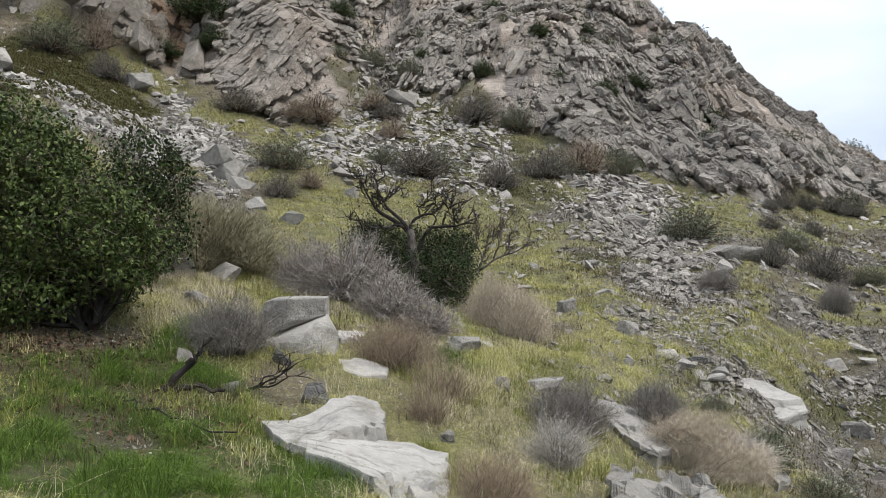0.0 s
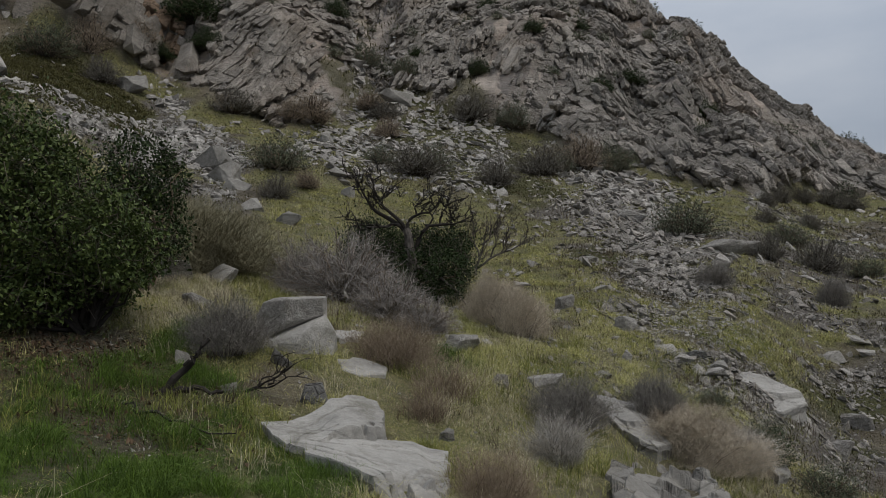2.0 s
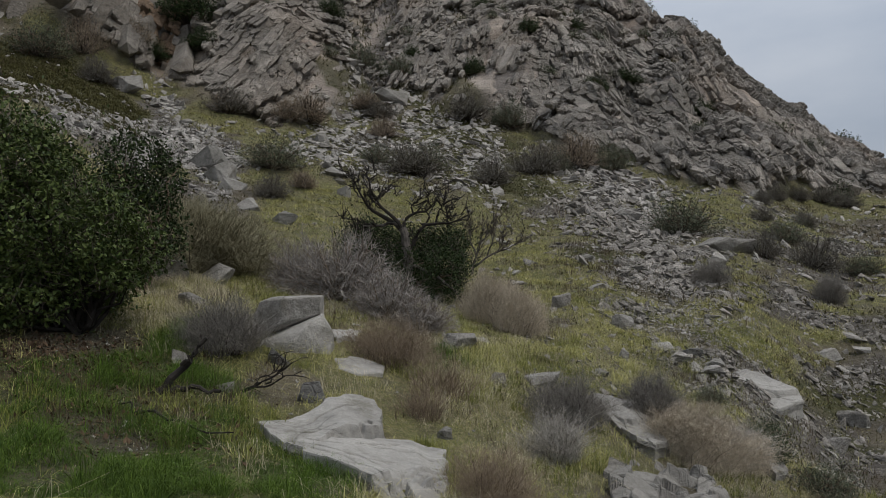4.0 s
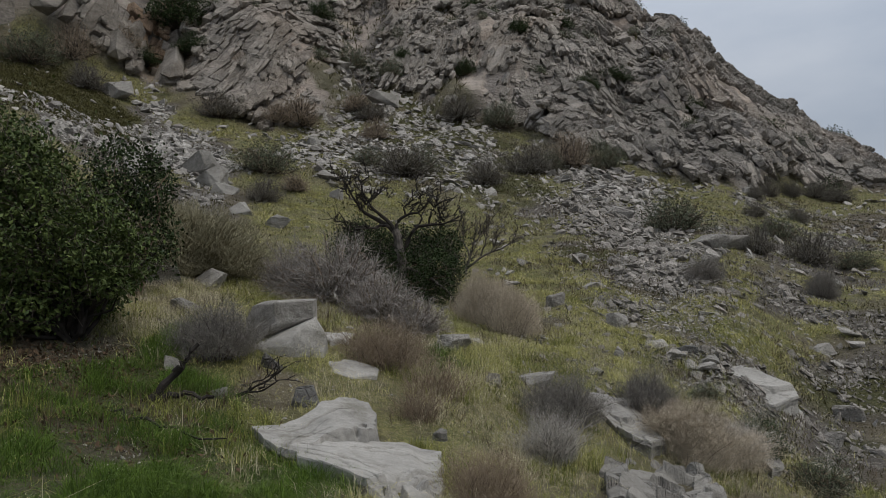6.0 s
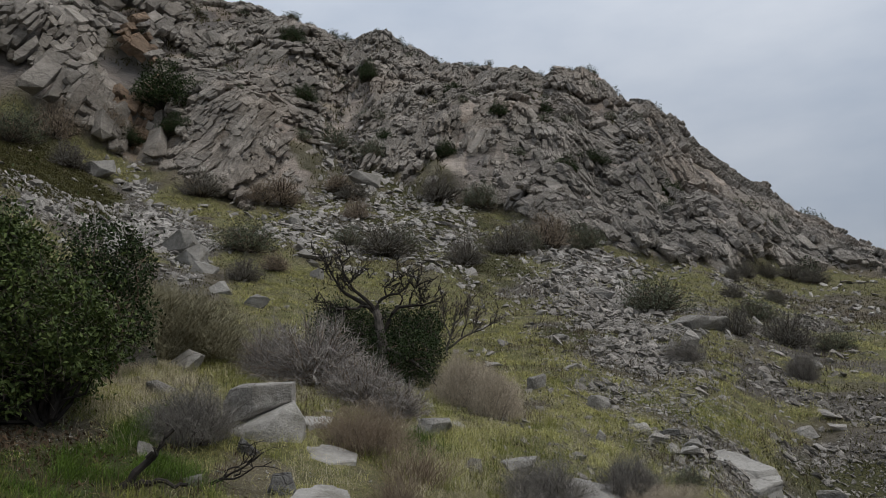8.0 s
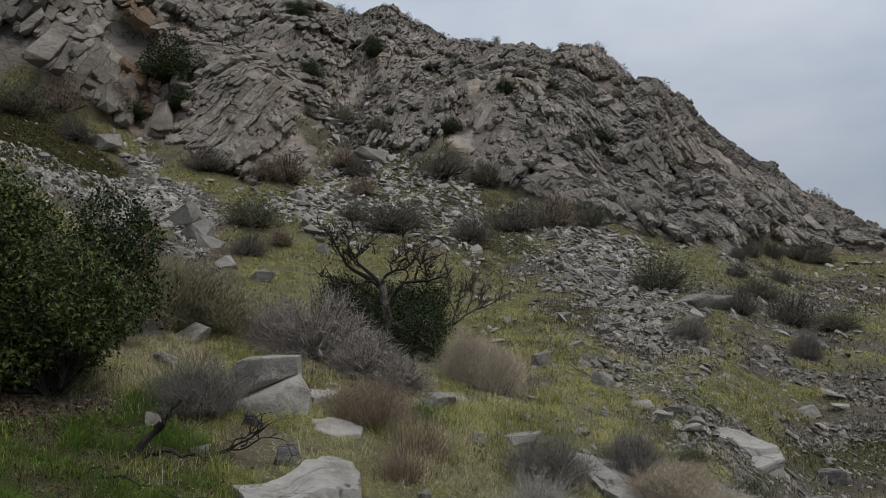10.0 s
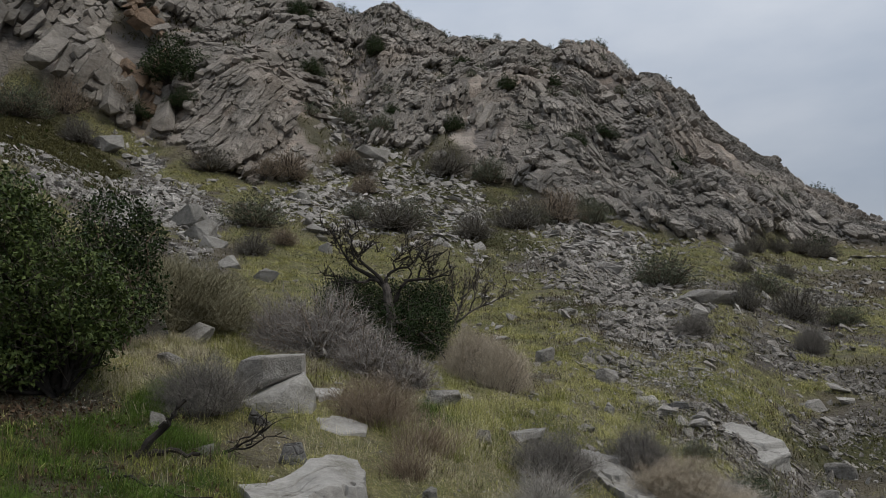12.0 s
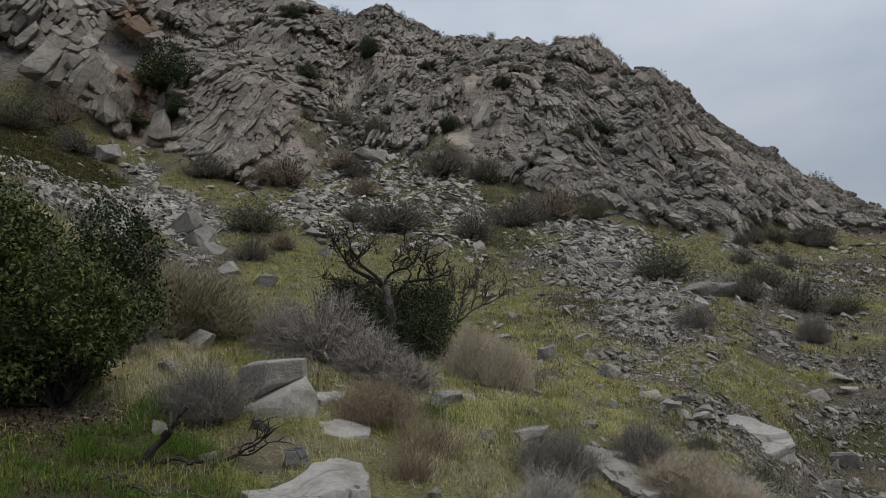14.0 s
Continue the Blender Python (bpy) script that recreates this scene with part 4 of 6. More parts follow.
ROCK_MATS = (STONE, STONE_WORN, STONE_DARK)
ROCK_WORDS = ("angular grey stone", "pale broken stone", "dark grey stone")
rng = np.random.default_rng(5)
for where, rows in (("half sunk in grass", STONES_NEAR), ("lying on the slope", STONES_MID), ("below the rock face", STONES_FAR)):
    for n_, (sx_, sy_, w_, h_, kind_) in enumerate(rows):
        me = hull_mesh("stone", stone_points(rng, w_ * 1.1, w_ * rng.uniform(0.6, 0.9), h_ * 1.7, 12, 0.5), ROCK_MATS[kind_], 0.06, 2, n_ + 1, 0.012 * w_)
        ob = new("stone", me)
        ob.matrix_basis = pose(sx_, sy_, drop(sx_, sy_) + h_ * 0.18, rng.uniform(-8, 8), rng.uniform(-10, 10), rng.uniform(-25, 25))
        tagged(ob, f"{ROCK_WORDS[kind_]} {where}", "stone", "single stones on the hillside")

# ---------------------------------------------------------------- scree
STONE_KINDS, STONE_MESHES = [], []
for k in range(10):
    me = hull_mesh("scree_piece", stone_points(rng, 1, rng.uniform(0.55, 0.9), rng.uniform(0.14, 0.42), 9, 0.45), STONE)
    STONE_KINDS.append((np.array([v.co[:] for v in me.vertices]), np.array([p.vertices[:] for p in me.polygons])))
    STONE_MESHES.append(me)


def turns(rng, n, tip):
    """Random turns: any way round, tipped up to so many degrees."""
    a, b, c = rng.uniform(0, 2 * np.pi, n), np.radians(rng.normal(0, tip, n)), np.radians(rng.normal(0, tip, n))
    ca, sa, cb, sb, cc, sc = np.cos(a), np.sin(a), np.cos(b), np.sin(b), np.cos(c), np.sin(c)
    z, o = np.zeros(n), np.ones(n)
    rz = np.stack([ca, -sa, z, sa, ca, z, z, z, o], -1).reshape(n, 3, 3)
    ry = np.stack([cb, z, sb, z, o, z, -sb, z, cb], -1).reshape(n, 3, 3)
    rx = np.stack([o, z, z, z, cc, -sc, z, sc, cc], -1).reshape(n, 3, 3)
    return ry @ rx @ rz


def scatter(rng, zones, per_zone):
    """Places inside ragged zones, as x, y and how far inside."""
    xs, ys = [], []
    for (az0, r0, da, dr), n in zip(zones, per_zone):
        az, r = az0 + da * rng.uniform(-1.7, 1.7, n * 3), r0 + dr * rng.uniform(-1.7, 1.7, n * 3)
        x, y = np.sin(np.radians(az)) * r, np.cos(np.radians(az)) * r
        keep = zone(x, y, az0, r0, da, dr, 0.9, 7) > rng.random(len(x))
        xs.append(x[keep]), ys.append(y[keep])
    return np.concatenate(xs), np.concatenate(ys)


def strew(name, x, y, sizes, tip, material, label, sink=0.12, seed=1, single=None):
    rng = np.random.default_rng(seed)
    n = len(x)
    z = turf_height(x, y)
    m = turns(rng, n, tip)
    kinds = rng.integers(0, len(STONE_KINDS), n)
    slope = (turf_height(x, y + 0.3) - z) / 0.3
    slope_x = (turf_height(x + 0.3, y) - z) / 0.3
    alone = np.zeros(n, bool) if single is None else single
    pieces = []
    for k, (co, f) in enumerate(STONE_KINDS):
        i = np.where((kinds == k) & ~alone)[0]
        for q in np.where((kinds == k) & alone)[0]:
            ob = new("scree_stone", STONE_MESHES[k])
            tilt = Matrix(((1, 0, 0), (0, 1, 0), (slope_x[q] * 0.8, slope[q] * 0.8, 1)))
            mm = (tilt @ Matrix([list(row) for row in m[q] * sizes[q]])).to_4x4()
            mm.translation = Vector((x[q], y[q], z[q] + sizes[q] * sink))
            ob.parent, ob.matrix_basis = ground, mm
        if not len(i):
            continue
        p = np.einsum("nij,vj->nvi", m[i], co) * (sizes[i][:, None, None] * rng.uniform(0.8, 1.2, (len(i), 1, 3)))
        p[..., 2] += p[..., 1] * slope[i][:, None] * 0.8 + p[..., 0] * slope_x[i][:, None] * 0.8
        p += np.stack([x[i], y[i], z[i] + sizes[i] * sink], -1)[:, None]
        pieces.append((p.reshape(-1, 3), (np.arange(len(i))[:, None, None] * len(co) + f).reshape(-1, 3)))
    co, fs = joined(pieces)
    ob = new(name, mesh_np(name, co, fs, material))
    return tagged(ob, label, "scree", kind="stuff")


rng = np.random.default_rng(8)
sx_, sy_ = scatter(rng, SCREE_ZONES, (4600, 3600, 2800, 2300, 1300, 3000, 2400, 2400, 1100, 2000, 2000, 1200, 1500, 1500, 900, 1200, 700))
keep = (most(sx_, sy_, MOSS_ZONES, 0.7, 301) < 0.5) | (rng.random(len(sx_)) < 0.55)
keep &= (most(sx_, sy_, MOSS_ZONES[:1], 0.35, 301) < 0.5) | (rng.random(len(sx_)) < 0.22)
keep &= (rough_noise(sx_, sy_, 2.2, 57) > -0.05) | (sx_ < -4)
sx_, sy_ = sx_[keep], sy_[keep]
sr_ = np.hypot(sx_, sy_)
ss_ = np.clip(rng.lognormal(-0.95, 0.8, len(sx_)) * (0.009 * sr_ + 0.035), 0.03, 0.021 * sr_)
west, one = sx_ < -4, ss_ >= np.sort(ss_)[-300]
strew("scree", sx_[west], sy_[west], ss_[west] * 0.85, 27, STONE, "light grey angular scree below the crag", seed=2, single=one[west])
strew("scree", sx_[~west], sy_[~west], ss_[~west] * 0.92, 25, STONE_SLATE, "dark grey slaty scree spread over the slope", seed=5, single=one[~west])
sx_, sy_ = scatter(rng, SCREE_ZONES, (2400, 1600, 600, 300, 300, 400, 500, 500, 300, 400, 400, 300, 400, 400, 300, 400, 300))
sr_ = np.hypot(sx_, sy_)
strew("scree", sx_, sy_, np.clip(rng.lognormal(-0.3, 0.4, len(sx_)) * (0.0045 * sr_ + 0.015), 0.02, 0.3), 22, STONE,
      "fine grey scree chips between larger stones", seed=12)
az_, r_ = rng.uniform(-30, 33, 5200), rng.uniform(0, 1, 5200) ** 0.8 * 40 + 9
sx_, sy_ = np.sin(np.radians(az_)) * r_, np.cos(np.radians(az_)) * r_
ok = (rough_noise(sx_, sy_, 2.5, 55) > -0.05) & ((most(sx_, sy_, MOSS_ZONES[:1], 0.35, 301) < 0.5) | (rng.random(len(sx_)) < 0.3))
sx_, sy_, r_ = sx_[ok], sy_[ok], r_[ok]
strew("loose_stones", sx_, sy_, np.clip(rng.lognormal(-0.3, 0.6, len(sx_)) * (0.007 * r_ + 0.03), 0.03, 0.5), 25, STONE,
      "grey loose stones scattered through the grass", seed=3)
az_, r_ = rng.uniform(-30, 32, 2600), rng.uniform(4.5, 9, 2600)
sx_, sy_ = np.sin(np.radians(az_)) * r_, np.cos(np.radians(az_)) * r_
more_az, more_r = rng.uniform(4, 33, 12000), 9 + 28 * rng.random(12000) ** 1.1
more_az[:3000], more_r[:3000] = rng.uniform(17, 33, 3000), rng.uniform(9.5, 19, 3000)
mx_, my_ = np.sin(np.radians(more_az)) * more_r, np.cos(np.radians(more_az)) * more_r
ok = (rough_noise(mx_, my_, 1.7, 59) > 0.0) & ((more_az > 6) | (more_r > 14))
strew("rubble", mx_[ok], my_[ok], np.clip(rng.lognormal(-0.4, 0.5, ok.sum()) * (0.005 * more_r[ok] + 0.03), 0.03, 0.4), 22, STONE_SLATE,
      "small grey rubble between grass tufts on the bank", seed=6)
az_, r_ = rng.uniform(-10, 4.5, 4200), rng.uniform(25, 46, 4200)
fx_, fy_ = np.sin(np.radians(az_)) * r_, np.cos(np.radians(az_)) * r_
ok = (most(fx_, fy_, MOSS_ZONES, 0.7, 301) > 0.3) & (rockiness(fx_, fy_) < 0.6)
strew("rubble", fx_[ok], fy_[ok], np.clip(rng.lognormal(-0.5, 0.6, ok.sum()) * 0.0085 * r_[ok], 0.06, 0.6), 16, STONE, "flat grey stones lying in dark moss", seed=16)
bare = most(sx_, sy_, BARE_ZONES, 0.9, 601) + 0.06 > rng.random(len(sx_))
strew("pebbles", sx_[bare], sy_[bare], rng.uniform(0.012, 0.05, bare.sum()), 20, STONE, "small pebbles and chips on bare soil", seed=4)

# ---------------------------------------------------------------- the rock face: beds broken into blocks
def block_kind(rng):
    """A broken block of bedded rock, about 1 long, 1 wide and 1 thick, with knocked-off corners."""
    c = np.array([(a, b, d) for a in (-0.5, 0.5) for b in (-0.5, 0.5) for d in (-0.5, 0.5)])
    c = c * rng.uniform((0.6, 0.62, 0.72), (1.1, 1.1, 1.06), c.shape) + rng.uniform(-0.05, 0.05, c.shape)
    extra = np.array([(rng.uniform(-0.35, 0.35), -0.55, rng.uniform(0.0, 0.42)), (0.6 * rng.choice((-1, 1)), rng.uniform(-0.3, 0.3), rng.uniform(0.0, 0.42))])
    return hull_mesh("block", [Vector(p) for p in np.vstack([c, extra])], FACE_ROCK)


rng = np.random.default_rng(41)
BLOCKS = [block_kind(rng) for _ in range(36)]
BIG_BLOCKS = [hull_mesh("block", [Vector(v.co) for v in BLOCKS[k].vertices], FACE_ROCK, 0.022, 2, k + 3) for k in range(10)]
BIG_RUST = [hull_mesh("block", [Vector(v.co) for v in BLOCKS[k].vertices], FACE_RUST, 0.022, 2, k + 3) for k in range(10, 14)]
BLOCK_NP = [(np.array([v.co[:] for v in me.vertices]), np.array([p.vertices[:] for p in me.polygons])) for me in BLOCKS]


def split_face(rng, long, coarse, u0, u1, v0, v1):
    """Splits a stretch of the face along its beds and across them, again and again: rows of u, v, length, width, lift, two tilts."""
    todo = []
    v = v0
    while v < v1:
        w = coarse * rng.uniform(0.9, 3.4)
        u = u0 - rng.uniform(0, 3)
        while u < u1:
            n = long * w * rng.uniform(0.7, 1.6)
            todo.append((u, v, n, w, rng.normal(0, 0.14) * coarse, rng.normal(0, 0.07), rng.normal(0, 0.07), 0))
            u += n
        v += w
    done = []
    while todo:
        u, v, n, w, lift, ta, tb, depth = todo.pop()
        stop = coarse * 0.25 * math.exp(rng.normal(0, 0.75))
        if (w < stop and n < 3.4 * coarse and w < 1.2 * coarse) or depth > 9:
            done.append((u + n / 2, v + w / 2, n, w, lift, ta, tb))
            continue
        small = 0.05 * w + (0.14 * w if rng.random() < 0.15 else 0.0)
        if n / w > long * rng.uniform(0.55, 1.2):
            cut = rng.uniform(0.3, 0.7)
            halves = ((u, v, n * cut, w), (u + n * cut, v, n * (1 - cut), w))
        else:
            cut = rng.uniform(0.3, 0.7)
            halves = ((u, v, n, w * cut), (u, v + w * cut, n, w * (1 - cut)))
        for h in halves:
            todo.append((*h, lift + rng.normal(0, small), ta + rng.normal(0, 0.05), tb + rng.normal(0, 0.05), depth + 1))
    return np.array(done)


def face_normal(x, y, d=0.7):
    """The face's outward direction, taken over a stretch of it."""
    a, b, c, e = (np.stack(hill(x + i, y + j)[:3], -1) for i, j in ((d, 0), (-d, 0), (0, d), (0, -d)))
    n = np.cross(a - b, c - e)
    n /= np.linalg.norm(n, axis=1, keepdims=True) + 1e-9
    return n * np.sign(n[:, 2:3])


def face_blocks(rng, kind):
    """Blocks of one kind of rock, fitted together along its beds: centre, axes and scale of each."""
    start, turn, long, coarse = ROCK_KINDS[kind]
    rows = split_face(rng, long, coarse, -45, 45, -45, 45)
    c, s = math.cos(radians(turn)), math.sin(radians(turn))
    u, v = rows[:, 0], rows[:, 1] + 0.45 * rough_noise(rows[:, 0], rows[:, 1], 6.0, 700 + kind, 3)
    across, up = c * u - s * v, s * u + c * v + 14
    az, r = np.degrees(across / 48), 40 + up / 1.4
    x, y = np.sin(np.radians(az)) * r, np.cos(np.radians(az)) * r
    edge = np.interp(az, [-30, 9, 18, 27], [58.5, 58.8, 57.0, 57.0])
    ok = (np.abs(az) < 31) & (r > 35) & (r < edge) & ((rows[:, 2] * rows[:, 3] < 0.35) | (r < edge - 2.0))
    rows, x, y, az = rows[ok], x[ok], y[ok], az[ok]
    hx, hy, hz, rock, _ = hill(x, y)
    share = rock_shares(x, hz, az)[kind]
    gully = most(x, y, [(-4.3, 48.8, 1.5, 9), (-5, 42.8, 4.0, 2.6), (3.5, 43.5, 3.0, 1.2)], 0.5, 5)
    ok = (share > 0.5) & (rock > 0.45) & (gully * 0.85 < rng.random(len(x)))
    rows, az, p = rows[ok], np.radians(az[ok]), np.stack([hx, hy, hz], -1)[ok]
    n = len(rows)
    t = np.stack([np.cos(az), -np.sin(az), 0 * az], -1)
    nf = face_normal(x[ok], y[ok])
    t = t - nf * (t * nf).sum(1, keepdims=True)
    t /= np.linalg.norm(t, axis=1, keepdims=True)
    up = np.cross(nf, t)
    up *= np.sign(up[:, 2:3])
    th = np.radians(turn + rng.normal(0, 8, n) + 14 * rough_noise(rows[:, 0], rows[:, 1], 5.0, 760 + kind, 2))[:, None]
    along, wide = np.cos(th) * t + np.sin(th) * up, -np.sin(th) * t + np.cos(th) * up
    # each bed's lower edge stands proud of the one below
    nn = nf + along * rows[:, 5:6] - wide * (0.26 + rows[:, 6:7]) * np.sign(wide[:, 2:3] + 1e-6)
    nn /= np.linalg.norm(nn, axis=1, keepdims=True)
    along -= nn * (along * nn).sum(1, keepdims=True)
    along /= np.linalg.norm(along, axis=1, keepdims=True)
    axes = np.stack([along, np.cross(nn, along), nn], -1)
    thick = 0.22 + 0.7 * rows[:, 3]
    scale = np.stack([rows[:, 2] * 1.14, rows[:, 3] * 1.2, thick], -1) * rng.uniform(0.94, 1.1, (n, 3))
    return p + nf * (rows[:, 4] * np.where(np.hypot(p[:, 0], p[:, 1]) > 56, 0.4, 1.0) + (0.3 if kind == 0 else 0.17) - 0.28 * thick)[:, None], axes, scale


made = [face_blocks(rng, k) for k in range(4)]
centre, axes, scale = (np.concatenate([m[k] for m in made]) for k in range(3))
bulk = scale[:, 0] * scale[:, 1]
big = bulk >= np.sort(bulk)[-290]
bearing, away = np.degrees(np.arctan2(centre[:, 0], centre[:, 1])), np.hypot(centre[:, 0], centre[:, 1])
rusty = ((bearing + 18.3) / 1.7) ** 2 + ((away - 44.6) / 1.9) ** 2 < rng.uniform(0.5, 1.2, len(bulk))
for k in np.where(big)[0]:
    ob = new("block", BIG_RUST[k % 4] if rusty[k] else BIG_BLOCKS[k % 10])
    m = Matrix([list(row) for row in axes[k]]).to_4x4()
    m.translation = Vector(centre[k])
    ob.parent = ground
    ob.matrix_basis = m @ Matrix.Diagonal((*scale[k], 1))

# the smaller ones, joined
for stained, material, label in ((False, FACE_ROCK, "small broken blocks of grey-brown rock over the face"), (True, FACE_RUST, "rust-stained broken blocks beside the dark bush")):
    pieces = []
    kinds = rng.integers(0, len(BLOCK_NP), len(bulk))
    for k, (co, f) in enumerate(BLOCK_NP):
        i = np.where((kinds == k) & ~big & (rusty == stained))[0]
        if len(i):
            p = np.einsum("nij,nvj->nvi", axes[i], co[None] * scale[i][:, None]) + centre[i][:, None]
            pieces.append((p.reshape(-1, 3), (np.arange(len(i))[:, None, None] * len(co) + f).reshape(-1, 3)))
    co, fs = joined(pieces)
    tagged(new("rock_rubble", mesh_np("rock_rubble", co, fs, material)), label, "rock face", kind="stuff")

# ---------------------------------------------------------------- shrubs
def shrub(name, label, w, h, twig, seed, n=130, fine=420, thick=0.008, lean=1.0, leaves=0, leaf=None, leaf_size=0.03, arch=0.0, fine_len=0.22,
          spread=0.6, low=0.0, thin=0.0022, group="shrubs on the hillside", reach=(0.62, 1.04), k=2, core=None, shell=0, shell_len=0.12):
    """A shrub at the origin: stems from one foot, finer twigs, and leaves if it has any."""
    rng = np.random.default_rng(seed)
    top = new(name)
    main = stems(rng, n, w, h, lean, arch=arch, low=low, reach=reach)
    # by default the stems are coloured dark to stand for shade within the crown
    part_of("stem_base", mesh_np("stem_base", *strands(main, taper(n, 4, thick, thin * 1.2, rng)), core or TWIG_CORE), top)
    tw = side_twigs(rng, main, fine, fine_len * h, spread, k)
    made = spikes(tw, thin * 1.5 * rng.uniform(0.7, 1.3, fine)) if k == 2 else strands(tw, taper(fine, k, thin * 1.3, thin * 0.5, rng))
    part_of("crown", mesh_np("crown", *made, twig), top)
    if shell:
        p, d = dome(rng, shell, w, h, seed)
        d = d + rng.normal(0, 0.65, d.shape) + [0, 0, 0.45]
        ln = shell_len * h * rng.uniform(0.4, 1.15, (shell, 1))
        part_of("crown", mesh_np("crown", *spikes(np.stack([p - d * ln * 0.5, p + d * ln * 0.5], 1), thin * 1.4 * rng.uniform(0.7, 1.3, shell)), twig), top)
    if leaves:
        i = rng.integers(0, fine, leaves)
        c = tw[i, rng.integers(0, k, leaves)] + rng.normal(0, 0.02 * h, (leaves, 3))
        half = leaves * 2 // 3
        c[:half] = dome(rng, half, w, h, seed)[0]
        part_of("foliage", mesh_np("foliage", *leaf_cloud(rng, c, leaf_size), leaf), top)
    return tagged(top, label, "shrub", group)


def tuft(name, label, w, h, twig, seed, n=800, twigs=2600, thin=0.0016, lean=0.55, droop=0.0, wide=0.5, core=None, fuzz=0.2, tangle=0, group="shrubs on the hillside"):
    """A brush-like shrub at the origin: many fine stems from a broad foot, of uneven height, bowing outwards and over to one side."""
    rng = np.random.default_rng(seed)
    top = new(name)
    th, rho = rng.uniform(0, 2 * np.pi, n), np.sqrt(rng.random(n))
    knots = rng.normal(0, 0.55, (7, 2))
    near = knots[rng.integers(0, 7, n)]
    spot = 0.55 * np.stack([np.cos(th), np.sin(th)], -1) * rho[:, None] + 0.45 * near
    base = np.stack([spot[:, 0] * wide * w / 2, spot[:, 1] * wide * w / 2, np.full(n, -0.03)], -1)
    rim = np.clip(np.linalg.norm(spot, axis=1), 0, 1.3)
    high = h * rng.uniform(0.3, 1.08, n) * (1 - 0.5 * rim ** 2) * (1 + 0.3 * value_noise(spot[:, 0] * 3 + seed, spot[:, 1] * 3, 0.9, seed))
    out = spot * lean * (w / 2) / max(h, 0.1) * rng.uniform(0.2, 1.7, (n, 1)) + rng.normal(0, 0.32, (n, 2)) + np.array([droop, -0.3 * abs(droop)])
    u = np.linspace(0, 1, 6)[None, :]
    p = np.repeat(base[:, None], 6, 1)
    p[..., :2] += out[:, None] * (high[:, None] * u ** 1.7)[..., None]
    p[..., 2] += high[:, None] * (u - 0.28 * np.linalg.norm(out, axis=1)[:, None] * u ** 2.5)
    p[:, 1:] += np.cumsum(rng.normal(0, 0.032 * h, p[:, 1:].shape), 1)
    p[..., 2] = np.maximum(p[..., 2], -0.03)
    # about a third of the stems take the core colour, by default painted-in inner shade
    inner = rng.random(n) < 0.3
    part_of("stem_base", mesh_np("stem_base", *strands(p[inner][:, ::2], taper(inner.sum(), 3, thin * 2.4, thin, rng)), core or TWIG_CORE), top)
    tw = side_twigs(rng, p[:, 2:], twigs, fuzz * h, 0.75, 2, 0.1)
    outer = strands(p[~inner][:, [0, 2, 4, 5]], taper((~inner).sum(), 4, thin * 1.5, thin * 0.5, rng))
    made = [outer, spikes(tw, thin * rng.uniform(0.6, 1.1, twigs))]
    if tangle:
        q, d = dome(rng, tangle, w * 0.95, h * 0.85, seed)
        q[:, 0] += droop * q[:, 2] * 0.6
        d = d * 0.5 + rng.normal(0, 0.6, d.shape) + [0.5 * droop, 0, 0.5]
        ln = h * rng.uniform(0.05, 0.2, (tangle, 1))
        made.append(spikes(np.stack([q - d * ln * 0.6, q + d * ln * 0.6], 1), thin * rng.uniform(0.6, 1.2, tangle)))
    co, fs = joined(made)
    part_of("crown", mesh_np("crown", co, fs, twig), top)
    return tagged(top, label, "shrub", group)


def dome(rng, n, w, h, seed):
    """Places and outward directions in the outer part of a lumpy dome."""
    th, up = rng.uniform(0, 2 * np.pi, n), rng.uniform(0.1, 1.0, n)
    side = np.sqrt(1 - up * up)
    d = np.stack([side * np.cos(th), side * np.sin(th), up], -1)
    lump = 1 + 0.34 * value_noise(d[:, 0] * 2.1 + seed, d[:, 1] * 2.1 + d[:, 2] * 1.3, 0.6, seed) + 0.16 * value_noise(d[:, 0] * 5, d[:, 1] * 5 + d[:, 2] * 4, 0.7, seed + 3)
    rad = (1 - 0.5 * rng.random(n) ** 1.6) * lump * 0.97
    p = d * rad[:, None] * [w / 2, w / 2, h]
    return p, d


def plant(ob, rows, seed=1, size=None):
    """Puts the shrub at the first row and copies of it at the others: x, y, width, height in metres, lean."""
    rng = np.random.default_rng(seed)
    w0, h0 = size
    for k, (x, y, w, h, *tip) in enumerate(rows):
        lean = Matrix.Identity(4)
        lean[0][2] = tip[0] if tip else rng.uniform(-0.2, 0.2)
        m = pose(x, y, drop(x, y) - 0.02 * h) @ lean @ pose(0, 0, 0, 0, 0, rng.uniform(0, 360)) @ Matrix.Diagonal((w / w0, w / w0, h / h0, 1))
        if k:
            copy_thing(ob, m)
        else:
            first = m
    ob.matrix_basis = first


# dark grey twiggy brushes
plant(tuft("dry_shrub", "dark grey-brown leafless shrub of fine dense twigs", 1.0, 0.7, TWIG_GREY, 1, 420, 4600, lean=0.8, wide=0.7, fuzz=0.22, tangle=6500),
      [(-2.0, 7.75, 0.95, 0.56), (1.25, 8.3, 0.95, 0.55, -0.1), (2.3, 9.2, 0.8, 0.58, 0.15), (5.76, 17.4, 0.95, 0.55), (8.65, 18.3, 0.85, 0.7)],
      1, (1.0, 0.7))
